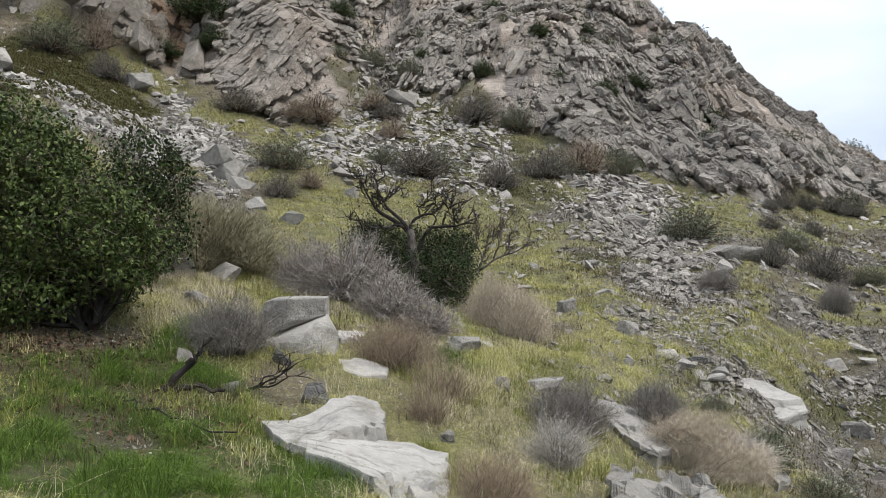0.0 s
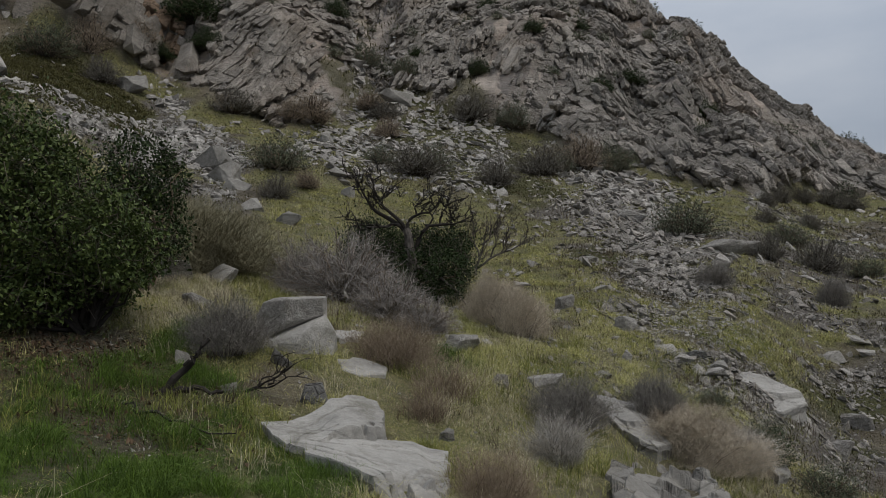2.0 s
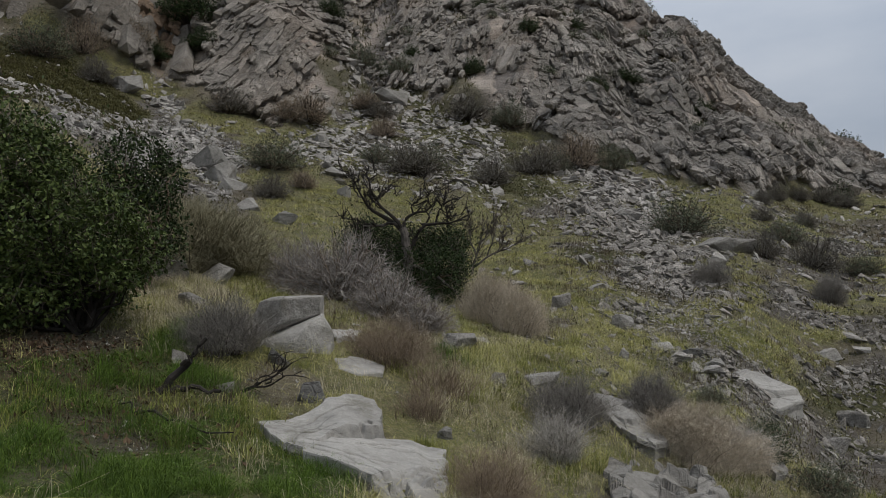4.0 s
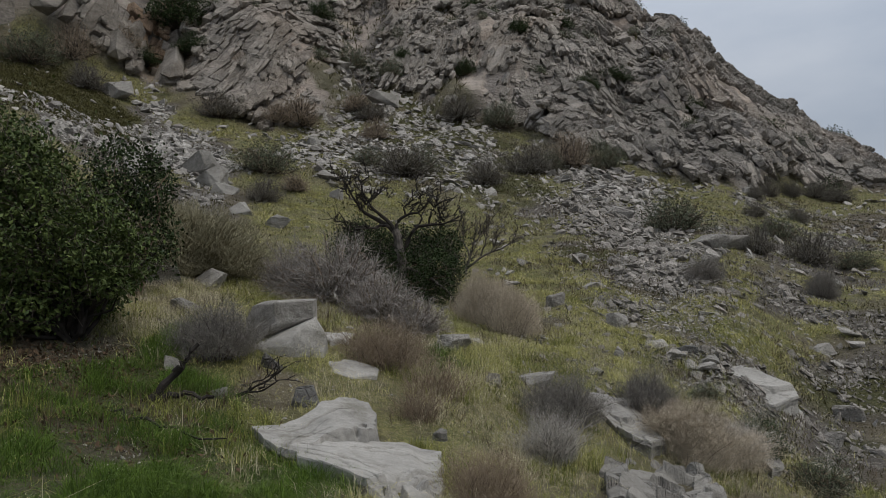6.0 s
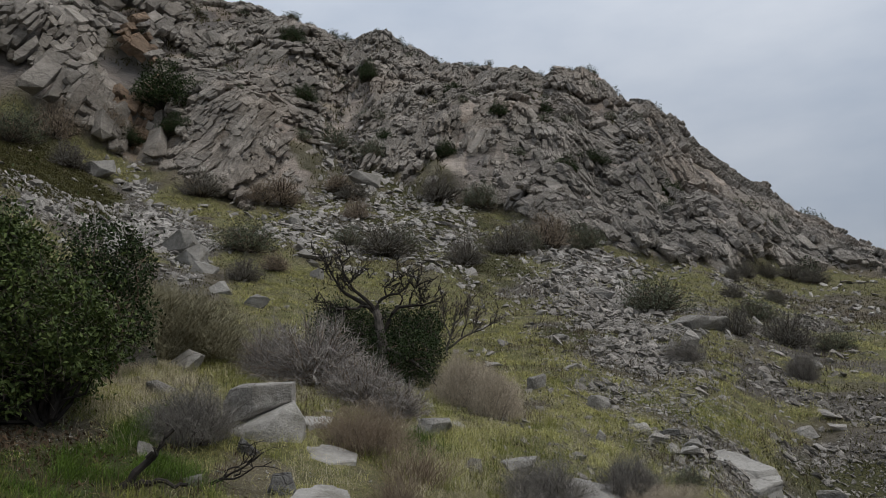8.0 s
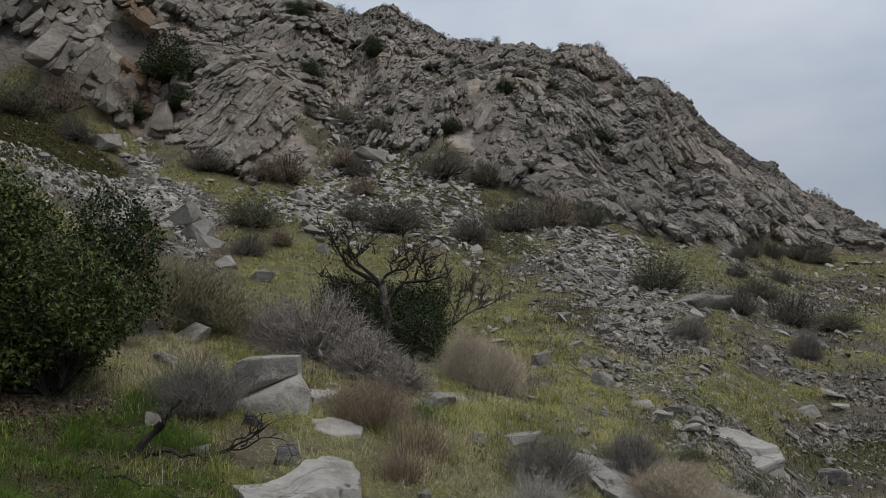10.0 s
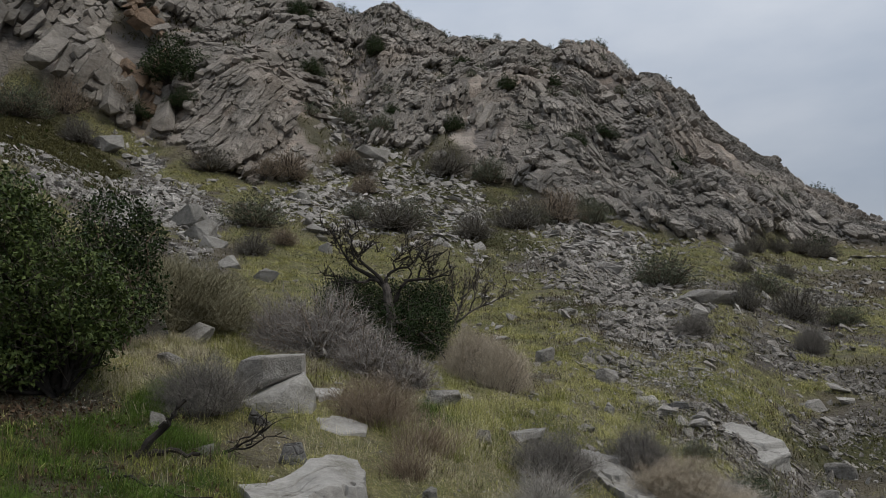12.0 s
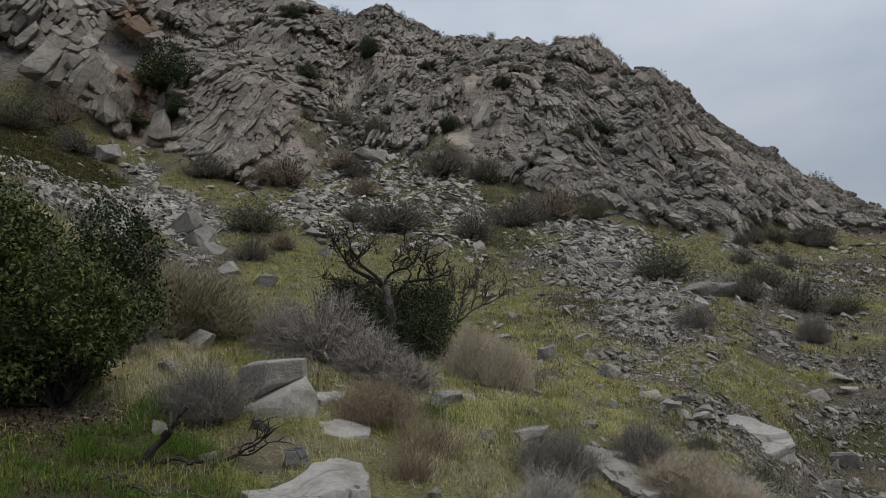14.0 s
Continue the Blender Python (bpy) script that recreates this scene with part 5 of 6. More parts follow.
# pale feathery ones
plant(tuft("dry_shrub", "beige feathery dry shrub leaning down the slope", 1.2, 0.9, TWIG_BEIGE, 2, 500, 9000, thin=0.0015, lean=0.8, droop=0.75, wide=0.75, fuzz=0.17, tangle=12000),
      [(0.72, 12.1, 0.9, 0.8, 0.25), (1.1, 11.6, 0.9, 0.62, 0.45), (2.45, 8.75, 1.0, 0.55, 0.2), (2.65, 8.2, 0.9, 0.5, 0.25)], 2, (1.2, 0.9))
plant(tuft("dry_shrub", "pale grey tufted dry shrub", 0.6, 0.5, TWIG_PALE, 3, 700, 3600, thin=0.0011, lean=0.6, droop=-0.2, wide=0.75, fuzz=0.22, tangle=4500),
      [(0.99, 7.3, 0.62, 0.46), (2.9, 8.4, 0.8, 0.42)], 3, (0.6, 0.5))
plant(tuft("dry_shrub", "reddish-brown dry shrub of upright fine stems", 0.9, 0.5, TWIG_RED, 4, 600, 3600, thin=0.0013, lean=0.6, wide=0.85, core=TWIG_BROWN, fuzz=0.2, tangle=4500),
      [(-0.5, 8.75, 1.05, 0.52), (0.32, 5.6, 0.66, 0.42)], 4, (0.9, 0.5))
plant(tuft("dry_shrub", "thin wispy brown dry shrub among straw", 0.8, 0.5, TWIG_RED, 14, 420, 1300, thin=0.0013, lean=0.7, wide=0.9, core=TWIG_BROWN),
      [(0.0, 8.0, 0.8, 0.45), (-0.15, 7.4, 0.55, 0.38)], 14, (0.8, 0.5))
# the olive-topped shrub and the grey thicket
plant(shrub("olive_shrub", "broad olive-grey shrub with a woody twiggy skirt", 2.0, 1.2, TWIG_OLIVE, 5, 260, 3000, thin=0.0026, fine_len=0.15, spread=0.7, shell=24000, shell_len=0.12,
            thick=0.006, core=TWIG_OLIVE, reach=(0.75, 1.0)), [(-3.5, 12.1, 2.3, 0.95)], 5, (2.0, 1.2))
plant(shrub("thicket", "tangled grey thicket of bare arching branches", 2.2, 1.1, TWIG_ASH, 6, 280, 7000, thick=0.011, thin=0.0034, arch=0.2, fine_len=0.28, spread=1.0, reach=(0.4, 1.12), core=TWIG_BROWN),
      [(-1.3, 11.2, 1.8, 0.9), (-0.7, 10.7, 1.4, 0.62), (-2.0, 11.6, 1.0, 0.7), (-0.25, 10.6, 1.2, 0.45)], 6, (2.2, 1.1))

# shrubs up the slope
def grown(rows):
    """Width and height over the whole bush, with its outermost twigs."""
    return [(x, y, w * 1.2, h * 1.15) for x, y, w, h in rows]


GREYS = [(-4.4, 22.3, 1, 0.65), (-0.9, 29.8, 2.4, 1), (2, 29.1, 1.5, 0.95), (1.64, 41.02, 2.5, 1.25), (4, 32.6, 2.2, 1.2), (-2.67, 40.19, 1.78,
         0.79), (-9.1, 36.6, 2.2, 1.1), (8.5, 21.5, 1, 0.75), (10.2, 22.3, 1.4, 0.9), (12.8, 35.7, 0.95, 0.7), (12.8, 32.3, 0.8, 0.6), (14.6, 35.4,
         1, 0.7), (11.4, 28.9, 1, 0.5), (17.73, 37.72, 1.51, 0.66), (18.45, 37.09, 1.43, 0.57), (-14.4, 35.2, 1.7, 1.1), (16.27, 36.97, 1.18, 0.69),
         (13.4, 30, 0.9, 0.6)]
plant(shrub("grey_shrub", "rounded dark grey-brown shrub on the rubble", 1.5, 0.9, TWIG_GREY, 7, 90, 800, thin=0.008, thick=0.014, leaves=6800, leaf=LEAF_GREY, leaf_size=0.036, reach=(0.5, 0.9), fine_len=0.2),
      grown(GREYS), 7, (1.5, 0.9))
TANS = [(-2.3, 37.2, 1.35, 0.95), (5.8, 34, 1.9, 1.4), (-6.5, 37, 1.6, 0.9), (-9.4, 36.6, 1.2, 0.8), (-3.37, 40.88, 1.74, 0.77), (-15.84, 37.2,
         1.97, 1.77), (-14.16, 39.17, 1.6, 1.13), (-3.9, 24.2, 0.9, 0.5), (-5.8, 37.3, 2, 1.2)]
plant(shrub("tan_shrub", "tan brown dry shrub with a soft rounded top", 1.5, 1.0, TWIG_TAN, 8, 90, 1000, thin=0.009, thick=0.012, leaves=5000, leaf=TWIG_TAN, leaf_size=0.04, reach=(0.5, 0.92), fine_len=0.2),
      grown(TANS), 8, (1.5, 1.0))
SAGES = [(7, 23.8, 1.8, 1.05), (-5.2, 26.7, 1.9, 1), (-2.2, 30.6, 1.1, 0.75), (3.68, 40.7, 1.74, 1.26), (7.4, 34.3, 1.5, 1.2), (-1.82, 44.58, 1.64,
         1.13), (-16.7, 35, 2.5, 1.5), (10.7, 25.5, 1.4, 0.7), (11.4, 22.1, 1.1, 0.5), (3.5, 9.15, 0.55, 0.36), (4.0, 8.8, 0.7, 0.36), (-0.3, 30.6, 1.3, 1), (4.8, 33.4, 1.4,
         0.8), (-4.04, 45.51, 2.02, 1.26), (3.3, 10.2, 0.4, 0.2)]
plant(shrub("sage_bush", "low grey-green leafy bush", 1.5, 0.9, TWIG_BROWN, 9, 80, 500, thin=0.006, thick=0.012, leaves=7600, leaf=LEAF_SAGE, leaf_size=0.037, reach=(0.5, 0.92), fine_len=0.2),
      grown(SAGES), 9, (1.5, 0.9))
DARKS = [(-12.54, 42.04, 3, 2.03), (-11.52, 40.82, 1.57, 0.92), (-1.25, 45.99, 1, 0.75), (10.4, 45.39, 1.98, 0.74), (2.13, 43.57, 0.98, 0.8), (5.37,
         46.24, 1.32, 0.83), (-13.74, 40.1, 1.57, 0.83), (-5.98, 47.81, 1.43, 0.96), (-2.23, 51.98, 1.34, 1.11), (3.16, 51.15, 1.2, 0.75), (8.21,
         48.46, 1.41, 0.78), (-7.3, 52.57, 1.61, 1.17), (14.26, 43.61, 1.17, 0.75), (8.46, 42.74, 1.25, 0.8), (3.45, 8.9, 0.5, 0.3)]
plant(shrub("dark_bush", "dark green bush rooted in the rock face", 2.0, 1.4, TWIG_BROWN, 10, 70, 400, thin=0.010, thick=0.02, leaves=9000, leaf=LEAF_DARK, leaf_size=0.075, reach=(0.5, 0.92), fine_len=0.2),
      grown(DARKS), 10, (2.0, 1.4))
# shrubs along the crest and over the face
rng = np.random.default_rng(77)
CREST = []
for k in range(150):
    a, r = radians(rng.uniform(-24, 27) if k < 95 else rng.uniform(-1, 13)), (rng.uniform(57.6, 60) if k < 40 else rng.uniform(42.4, 58) if k < 95 else rng.uniform(54, 60))
    s = rng.uniform(0.5, 1.4) if k < 95 else rng.uniform(0.35, 0.8)
    CREST.append((math.sin(a) * r, math.cos(a) * r, s, s * rng.uniform(0.45, 0.8)))
plant(shrub("ridge_shrub", "small grey-green shrub on the rocky ridge", 2.0, 1.2, TWIG_BROWN, 11, 30, 120, thin=0.014, thick=0.02, leaves=520, leaf=LEAF_SAGE, leaf_size=0.17, reach=(0.5, 0.95), fine_len=0.22),
      CREST, 11, (2.0, 1.2))

# ---------------------------------------------------------------- trees and large bushes
def limb_paths(limbs, rng, k=9, depth=0.25):
    """Limbs given as (x, z) corners in the tree's own upright plane, smoothed and bent out of it."""
    out = []
    for pts in limbs:
        p = np.array(pts, float)
        s = np.concatenate([[0], np.cumsum(np.linalg.norm(np.diff(p, axis=0), axis=1))])
        u = np.linspace(0, s[-1], k)
        x, z = np.interp(u, s, p[:, 0]), np.interp(u, s, p[:, 1])
        bend = rng.uniform(-depth, depth) * (u / max(s[-1], 0.1)) * s[-1]
        q = np.stack([x, bend, z], -1)
        q[1:-1] = 0.25 * q[:-2] + 0.5 * q[1:-1] + 0.25 * q[2:]
        q[1:-1] += rng.normal(0, 0.012, q[1:-1].shape)
        out.append(q)
    return out


def burnt_tree():
    rng = np.random.default_rng(12)
    tree = new("burnt_tree")
    # trunk and limbs in metres from the foot: across and up
    trunk = [(0.06, -0.1), (0.03, 0.45), (0.05, 0.72), (0.02, 1.0), (-0.06, 1.28)]
    limbs = [([(-0.06, 1.24), (-0.22, 1.42), (-0.48, 1.52), (-0.72, 1.64), (-0.84, 1.86), (-0.93, 2.1), (-1.02, 2.28)], 0.052),
             ([(-0.14, 1.36), (-0.3, 1.38), (-0.52, 1.33), (-0.66, 1.32), (-1.0, 1.42)], 0.034),
             ([(-0.06, 1.26), (-0.28, 1.56), (-0.55, 1.74), (-0.64, 1.98), (-0.74, 2.26)], 0.042),
             ([(-0.55, 1.74), (-0.44, 1.94), (-0.36, 2.0)], 0.022), ([(-0.84, 1.86), (-0.96, 1.98), (-0.98, 2.16)], 0.018),
             ([(-0.05, 1.26), (-0.02, 1.5), (0.14, 1.56), (0.36, 1.56), (0.5, 1.66), (0.6, 1.8)], 0.04),
             ([(0.14, 1.56), (0.1, 1.68), (0.3, 1.8)], 0.02),
             ([(0.05, 0.8), (0.18, 1.1), (0.3, 1.33), (0.58, 1.38), (0.78, 1.3), (0.96, 1.4), (1.12, 1.46)], 0.05),
             ([(0.58, 1.38), (0.63, 1.54), (0.74, 1.76)], 0.026), ([(0.3, 1.34), (0.5, 1.44), (0.36, 1.6), (0.42, 1.74)], 0.022),
             ([(0.78, 1.3), (0.82, 1.46), (0.8, 1.54)], 0.016), ([(0.04, 0.75), (-0.03, 0.96), (-0.05, 1.02)], 0.045),
             ([(0.5, 1.66), (0.42, 1.78), (0.46, 1.9)], 0.016), ([(-0.72, 1.64), (-0.62, 1.78), (-0.66, 1.92)], 0.016)]
    tp = limb_paths([trunk], rng, 12, 0.02)[0]
    co, f = strands(tp[None], np.linspace(0.125, 0.075, 12)[None] * rng.uniform(0.9, 1.12, (1, 12)), 9)
    part_of("trunk", mesh_np("trunk", co, f, BARK), tree, "weathered grey trunk, partly charred")
    ends = []
    for q, (pts, r) in zip(limb_paths([l for l, _ in limbs], rng, 10, 0.3), limbs):
        rr = np.linspace(r * 0.95, 0.009, 10)[None]
        part_of("limb", mesh_np("limb", *strands(q[None], rr, 7), CHAR if rng.random() < 0.75 else BARK), tree)
        ends.append(q)
    ends = np.stack(ends)
    side = side_twigs(rng, ends, 46, 0.42, 0.55, 6, 0.4)
    side[:, 1:] += rng.normal(0, 0.03, side[:, 1:].shape)
    for q in side:
        part_of("limb", mesh_np("limb", *strands(q[None], np.linspace(0.016, 0.006, 6)[None], 5), CHAR), tree)
    tw = side_twigs(rng, np.concatenate([ends[:, [0, 2, 4, 6, 8, 9]], side]), 420, 0.24, 0.6, 4, 0.35)
    part_of("crown", mesh_np("crown", *strands(tw, taper(420, 4, 0.007, 0.0035, rng), 4), CHAR), tree, "short charred twigs")
    low = limb_paths([[(0.08, 0.62), (0.38, 0.46), (0.68, 0.34), (0.9, 0.12), (1.05, -0.12)]], rng, 10, 0.0)[0]
    low[:, 1] -= np.linspace(0, 0.9, 10)
    part_of("dead_branch", mesh_np("dead_branch", *strands(low[None], np.linspace(0.035, 0.015, 10)[None], 6), BARK), tree, "grey dead branch hanging low")
    tree.matrix_basis = pose(-0.5, 13.5, drop(-0.54, 13.5) - 0.03) @ Matrix.Diagonal((0.86, 0.86, 0.9, 1))
    return tagged(tree, "bare burnt tree with twisted charred limbs rising from a bush", "tree")


burnt_tree()


def small_tree():
    rng = np.random.default_rng(14)
    tree = new("bare_tree")
    limbs = [([(0, -0.1), (0.02, 0.25), (0.12, 0.5), (0.16, 0.75), (0.3, 1.0)], 0.034), ([(0.02, 0.2), (0.25, 0.38), (0.5, 0.5), (0.75, 0.56), (0.95, 0.7)], 0.026),
             ([(0.08, 0.45), (-0.02, 0.7), (0.0, 1.0)], 0.02), ([(0.3, 0.42), (0.42, 0.7), (0.4, 0.95)], 0.018), ([(0.14, 0.65), (0.3, 0.8), (0.5, 1.05)], 0.018),
             ([(0.5, 0.5), (0.62, 0.72), (0.6, 0.9)], 0.013)]
    paths = limb_paths([l for l, _ in limbs], rng, 8, 0.4)
    for q, (pts, r) in zip(paths, limbs):
        part_of("limb", mesh_np("limb", *strands(q[None], np.linspace(r, 0.006, 8)[None], 6), BARK), tree)
    boughs = side_twigs(rng, np.stack(paths), 70, 0.36, 0.5, 4, 0.3)
    part_of("crown", mesh_np("crown", *strands(boughs, taper(70, 4, 0.008, 0.004, rng), 4), BARK), tree)
    tw = side_twigs(rng, boughs, 1200, 0.16, 0.6, 2, 0.2)
    part_of("crown", mesh_np("crown", *spikes(tw, rng.uniform(0.0025, 0.0035, 1200)), TWIG_CORE), tree)
    tree.matrix_basis = pose(0.72, 17.3, drop(0.72, 17.3) - 0.03) @ Matrix.Scale(1.1, 4)
    return tagged(tree, "small bare grey tree with fine upright twigs", "tree")


small_tree()


def leafy_bush(name, label, lumps, foot, leaf, size, seed, per=1900, stems_n=4, bark=TWIG_BROWN, hollow=0.45):
    """A bush of many leaves in lumps (x, y, z, rx, ry, rz from its foot), on forked stems."""
    rng = np.random.default_rng(seed)
    top = new(name)
    main, tips = [], []
    for k, (x, y, z, rx, ry, rz) in enumerate(lumps):
        for _ in range(stems_n):
            d = rng.normal(0, 0.45, 3)
            tip = np.array([x + d[0] * rx, y + d[1] * ry, z + d[2] * rz])
            u = np.linspace(0, 1, 6)[:, None]
            p = np.array([rng.normal(0, 0.08), rng.normal(0, 0.08), -0.05]) * (1 - u) + tip * u
            p[:, 2] += np.sin(u[:, 0] * np.pi) * 0.12 * z
            p[1:] += rng.normal(0, 0.04, (5, 3))
            main.append(p)
    for p in main:
        part_of("branch", mesh_np("branch", *strands(p[None], taper(1, 6, 0.026, 0.006, rng), 5), bark), top)
    pts = []
    for x, y, z, rx, ry, rz in lumps:
        n = int(per * (rx * ry * rz) ** 0.667 / 0.5)
        d = rng.normal(0, 1, (n, 3))
        d /= np.linalg.norm(d, axis=1, keepdims=True)
        clump = value_noise(d[:, 0] * 3 + x * 7, d[:, 1] * 3 + d[:, 2] * 2.3 + z * 5, 0.8, seed)
        rad = rng.uniform(hollow, 1.0, n) ** 0.6 * (1 + 0.3 * clump) + np.abs(rng.normal(0, 0.07, n))
        p = np.array([x, y, z]) + d * rad[:, None] * [rx, ry, rz]
        pts.append(p[(clump > -0.35) | (rng.random(n) < 0.2)])
    pts = np.concatenate(pts)
    foot_z = pts[:, 2] > 0.25
    tips = pts[foot_z][rng.integers(0, foot_z.sum(), len(pts) // 55)]
    out = tips - np.mean([l[:3] for l in lumps], 0)
    out /= np.linalg.norm(out, axis=1, keepdims=True)
    out = out + rng.normal(0, 0.35, out.shape) + [0, 0, 0.5]
    far = rng.uniform(0.08, 0.3, (len(tips), 1, 1)) * np.linspace(0.1, 1, 7)[None, :, None]
    shoots = tips[:, None] + out[:, None] * far + rng.normal(0, 0.012, (len(tips), 7, 3))
    pts = np.concatenate([pts, shoots.reshape(-1, 3)])
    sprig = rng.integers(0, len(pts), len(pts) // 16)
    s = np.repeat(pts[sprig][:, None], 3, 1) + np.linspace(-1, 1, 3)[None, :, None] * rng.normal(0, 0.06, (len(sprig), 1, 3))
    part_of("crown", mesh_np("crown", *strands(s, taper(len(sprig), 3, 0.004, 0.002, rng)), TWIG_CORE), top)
    part_of("foliage", mesh_np("foliage", *leaf_cloud(rng, pts, size, 0.8), leaf), top)
    fx, fy = foot
    top.matrix_basis = pose(fx, fy, drop(fx, fy) - 0.03)
    return tagged(top, label, "bush")


leafy_bush("leafy_bush", "large dense green bush with small glossy leaves",
           [(-0.66, -0.12, 1.45, 0.64, 0.66, 0.62),
            (-0.14, -0.12, 1.0, 0.62, 0.66, 0.52),
            (0.31, -0.12, 0.86, 0.4, 0.45, 0.36),
            (-0.95, -0.12, 1.95, 0.3, 0.36, 0.34),
            (-0.51, 0.6, 0.54, 0.85, 0.6, 0.54), (-1.58, -0.12, 1.55, 0.9, 0.9, 1.07), (0.63, 0.12, 0.76, 0.2, 0.28, 0.21), (-0.34, -0.12, 1.61, 0.34, 0.4, 0.28), (0.0, 0.3, 0.54, 0.45, 0.45, 0.28), (-0.9, -0.12, 0.88, 0.68, 0.7, 0.68), (0.51, -0.12, 0.54, 0.23, 0.3, 0.14), (-0.5, 0.7, 0.22, 0.65, 0.4, 0.3), (-1.1, 0.75, 0.35, 0.8, 0.5, 0.45), (-0.95, -0.3, 0.4, 0.6, 0.45, 0.42), (-0.3, -0.1, 0.5, 0.5, 0.4, 0.25), (-0.95, -0.5, 0.28, 0.75, 0.4, 0.34), (-1.75, -0.35, 0.35, 0.7, 0.5, 0.42), (-0.3, -0.4, 0.3, 0.34, 0.3, 0.2)],
           (-3.36, 7.75), LEAF_GREEN, 0.052, 21, 8000, 3, CHAR)
leafy_bush("leafy_bush", "smaller dark green bush behind a larger one",
           [(0.0, 0.0, 1.5, 0.42, 0.4, 0.38), (0.3, 0.0, 1.3, 0.3, 0.35, 0.35), (-0.25, 0.0, 1.1, 0.4, 0.4, 0.4), (0.1, 0.0, 0.8, 0.5, 0.5, 0.5)],
           (-3.52, 9.7), LEAF_DARK, 0.055, 22, 5200)
leafy_bush("leafy_bush", "dark green bush round the foot of a burnt tree",
           [(-0.42, 0.1, 0.8, 0.5, 0.55, 0.42), (-0.68, -0.15, 0.85, 0.42, 0.45, 0.38), (0.1, -0.1, 0.6, 0.6, 0.6, 0.55), (0.6, -0.3, 0.6, 0.5, 0.55, 0.55), (0.72, -0.9, 0.35, 0.42, 0.45, 0.5),
            (0.25, -0.8, 0.35, 0.45, 0.5, 0.45), (0.7, -1.5, 0.25, 0.36, 0.4, 0.4), (0.88, -0.5, 0.8, 0.25, 0.3, 0.25)],
           (-0.6, 14.4), LEAF_DARK, 0.045, 23, 8000)

# ---------------------------------------------------------------- fallen branches
def fallen_branch(name, label, limbs, place, turn, material, seed, twigs=0):
    rng = np.random.default_rng(seed)
    top = new(name)
    paths = limb_paths([l for l, _ in limbs], rng, 9, 0.15)
    for q, (pts, r) in zip(paths, limbs):
        part_of("limb", mesh_np("limb", *strands(q[None], np.linspace(r, r * 0.35, 9)[None] * rng.uniform(0.85, 1.2, (1, 9)), 7), material), top)
    if twigs:
        tw = side_twigs(rng, np.stack(paths), twigs, 0.2, 0.5, 3, 0.3)
        part_of("crown", mesh_np("crown", *strands(tw, taper(twigs, 3, 0.005, 0.002, rng)), material), top)
    top.matrix_basis = pose(place[0], place[1], drop(*place) + 0.02, 0, 0, turn)
    return tagged(top, label, "branch")


fallen_branch("fallen_branch", "charred forked branch lying in green grass",
              [([(-0.05, 0.0), (0.02, 0.1), (0.1, 0.2), (0.2, 0.3), (0.3, 0.42)], 0.04), ([(0.0, 0.0), (0.18, 0.05), (0.42, 0.01)], 0.035),
               ([(0.0, 0.06), (-0.2, -0.02), (-0.35, -0.08), (-0.6, -0.12)], 0.016), ([(0.12, 0.22), (0.24, 0.3), (0.26, 0.4)], 0.014)],
              (-2.12, 6.5), 0, CHAR, 31)
fallen_branch("fallen_branch", "thin dark branch lying on bare ground",
              [([(-0.25, 0.05), (-0.05, 0.08), (0.18, 0.02), (0.45, -0.04), (0.7, -0.02)], 0.012), ([(-0.25, 0.05), (-0.3, 0.12), (-0.45, 0.14)], 0.01)],
              (-1.95, 5.9), -25, CHAR, 32)
fallen_branch("dead_shrub", "dead black twigs fanning out over grass",
              [([(-0.3, 0.0), (-0.1, 0.08), (0.08, 0.14), (0.24, 0.28)], 0.012), ([(-0.1, 0.08), (0.06, 0.2), (0.08, 0.32)], 0.01), ([(-0.2, 0.03), (0.06, 0.1), (0.3, 0.2)], 0.01),
               ([(0.0, 0.1), (0.16, 0.24), (0.17, 0.34)], 0.008)], (-1.45, 7.0), 0, CHAR, 33, 25)

# ---------------------------------------------------------------- grass and litter
def blades(name, label, x, y, height, width, material, seed, lean=0.35, category="grass", fine=True):
    """Grass: each blade bends and tapers to a point."""
    rng = np.random.default_rng(seed)
    n = len(x)
    x, y, z, _, _ = hill(x, y)
    a = rng.uniform(0, 2 * np.pi, n)
    d = np.stack([np.cos(a), np.sin(a), np.zeros(n)], -1)
    s = np.stack([-np.sin(a), np.cos(a), np.zeros(n)], -1)
    b = rng.uniform(0, np.pi, n)[:, None]
    s = s * np.cos(b) + d * np.sin(b)
    bend = (np.abs(rng.normal(0, lean, n)) * height)[:, None]
    p0 = np.stack([x, y, z - 0.01], -1)
    p1 = p0 + d * bend * 0.35 + [0, 0, 1] * (height * 0.6)[:, None]
    p2 = p0 + d * bend + [0, 0, 1] * (height * np.clip(1.0 - 0.35 * bend[:, 0] / height, 0.3, 1))[:, None]
    w = width[:, None] * 0.5
    if not fine:
        i = np.arange(n)[:, None] * 3
        ob = new(name, mesh_np(name, np.stack([p0 - s * w, p0 + s * w, p2], 1).reshape(-1, 3), i + [0, 1, 2], material))
        return tagged(ob, label, category, kind="stuff")
    co = np.stack([p0 - s * w, p0 + s * w, p1 - s * w * 0.8, p1 + s * w * 0.8, p2], 1).reshape(-1, 3)
    i = np.arange(n)[:, None] * 5
    ob = new(name, mesh_np(name, co, [i + [0, 1, 3, 2], i + [2, 3, 4]], material))
    return tagged(ob, label, category, kind="stuff")


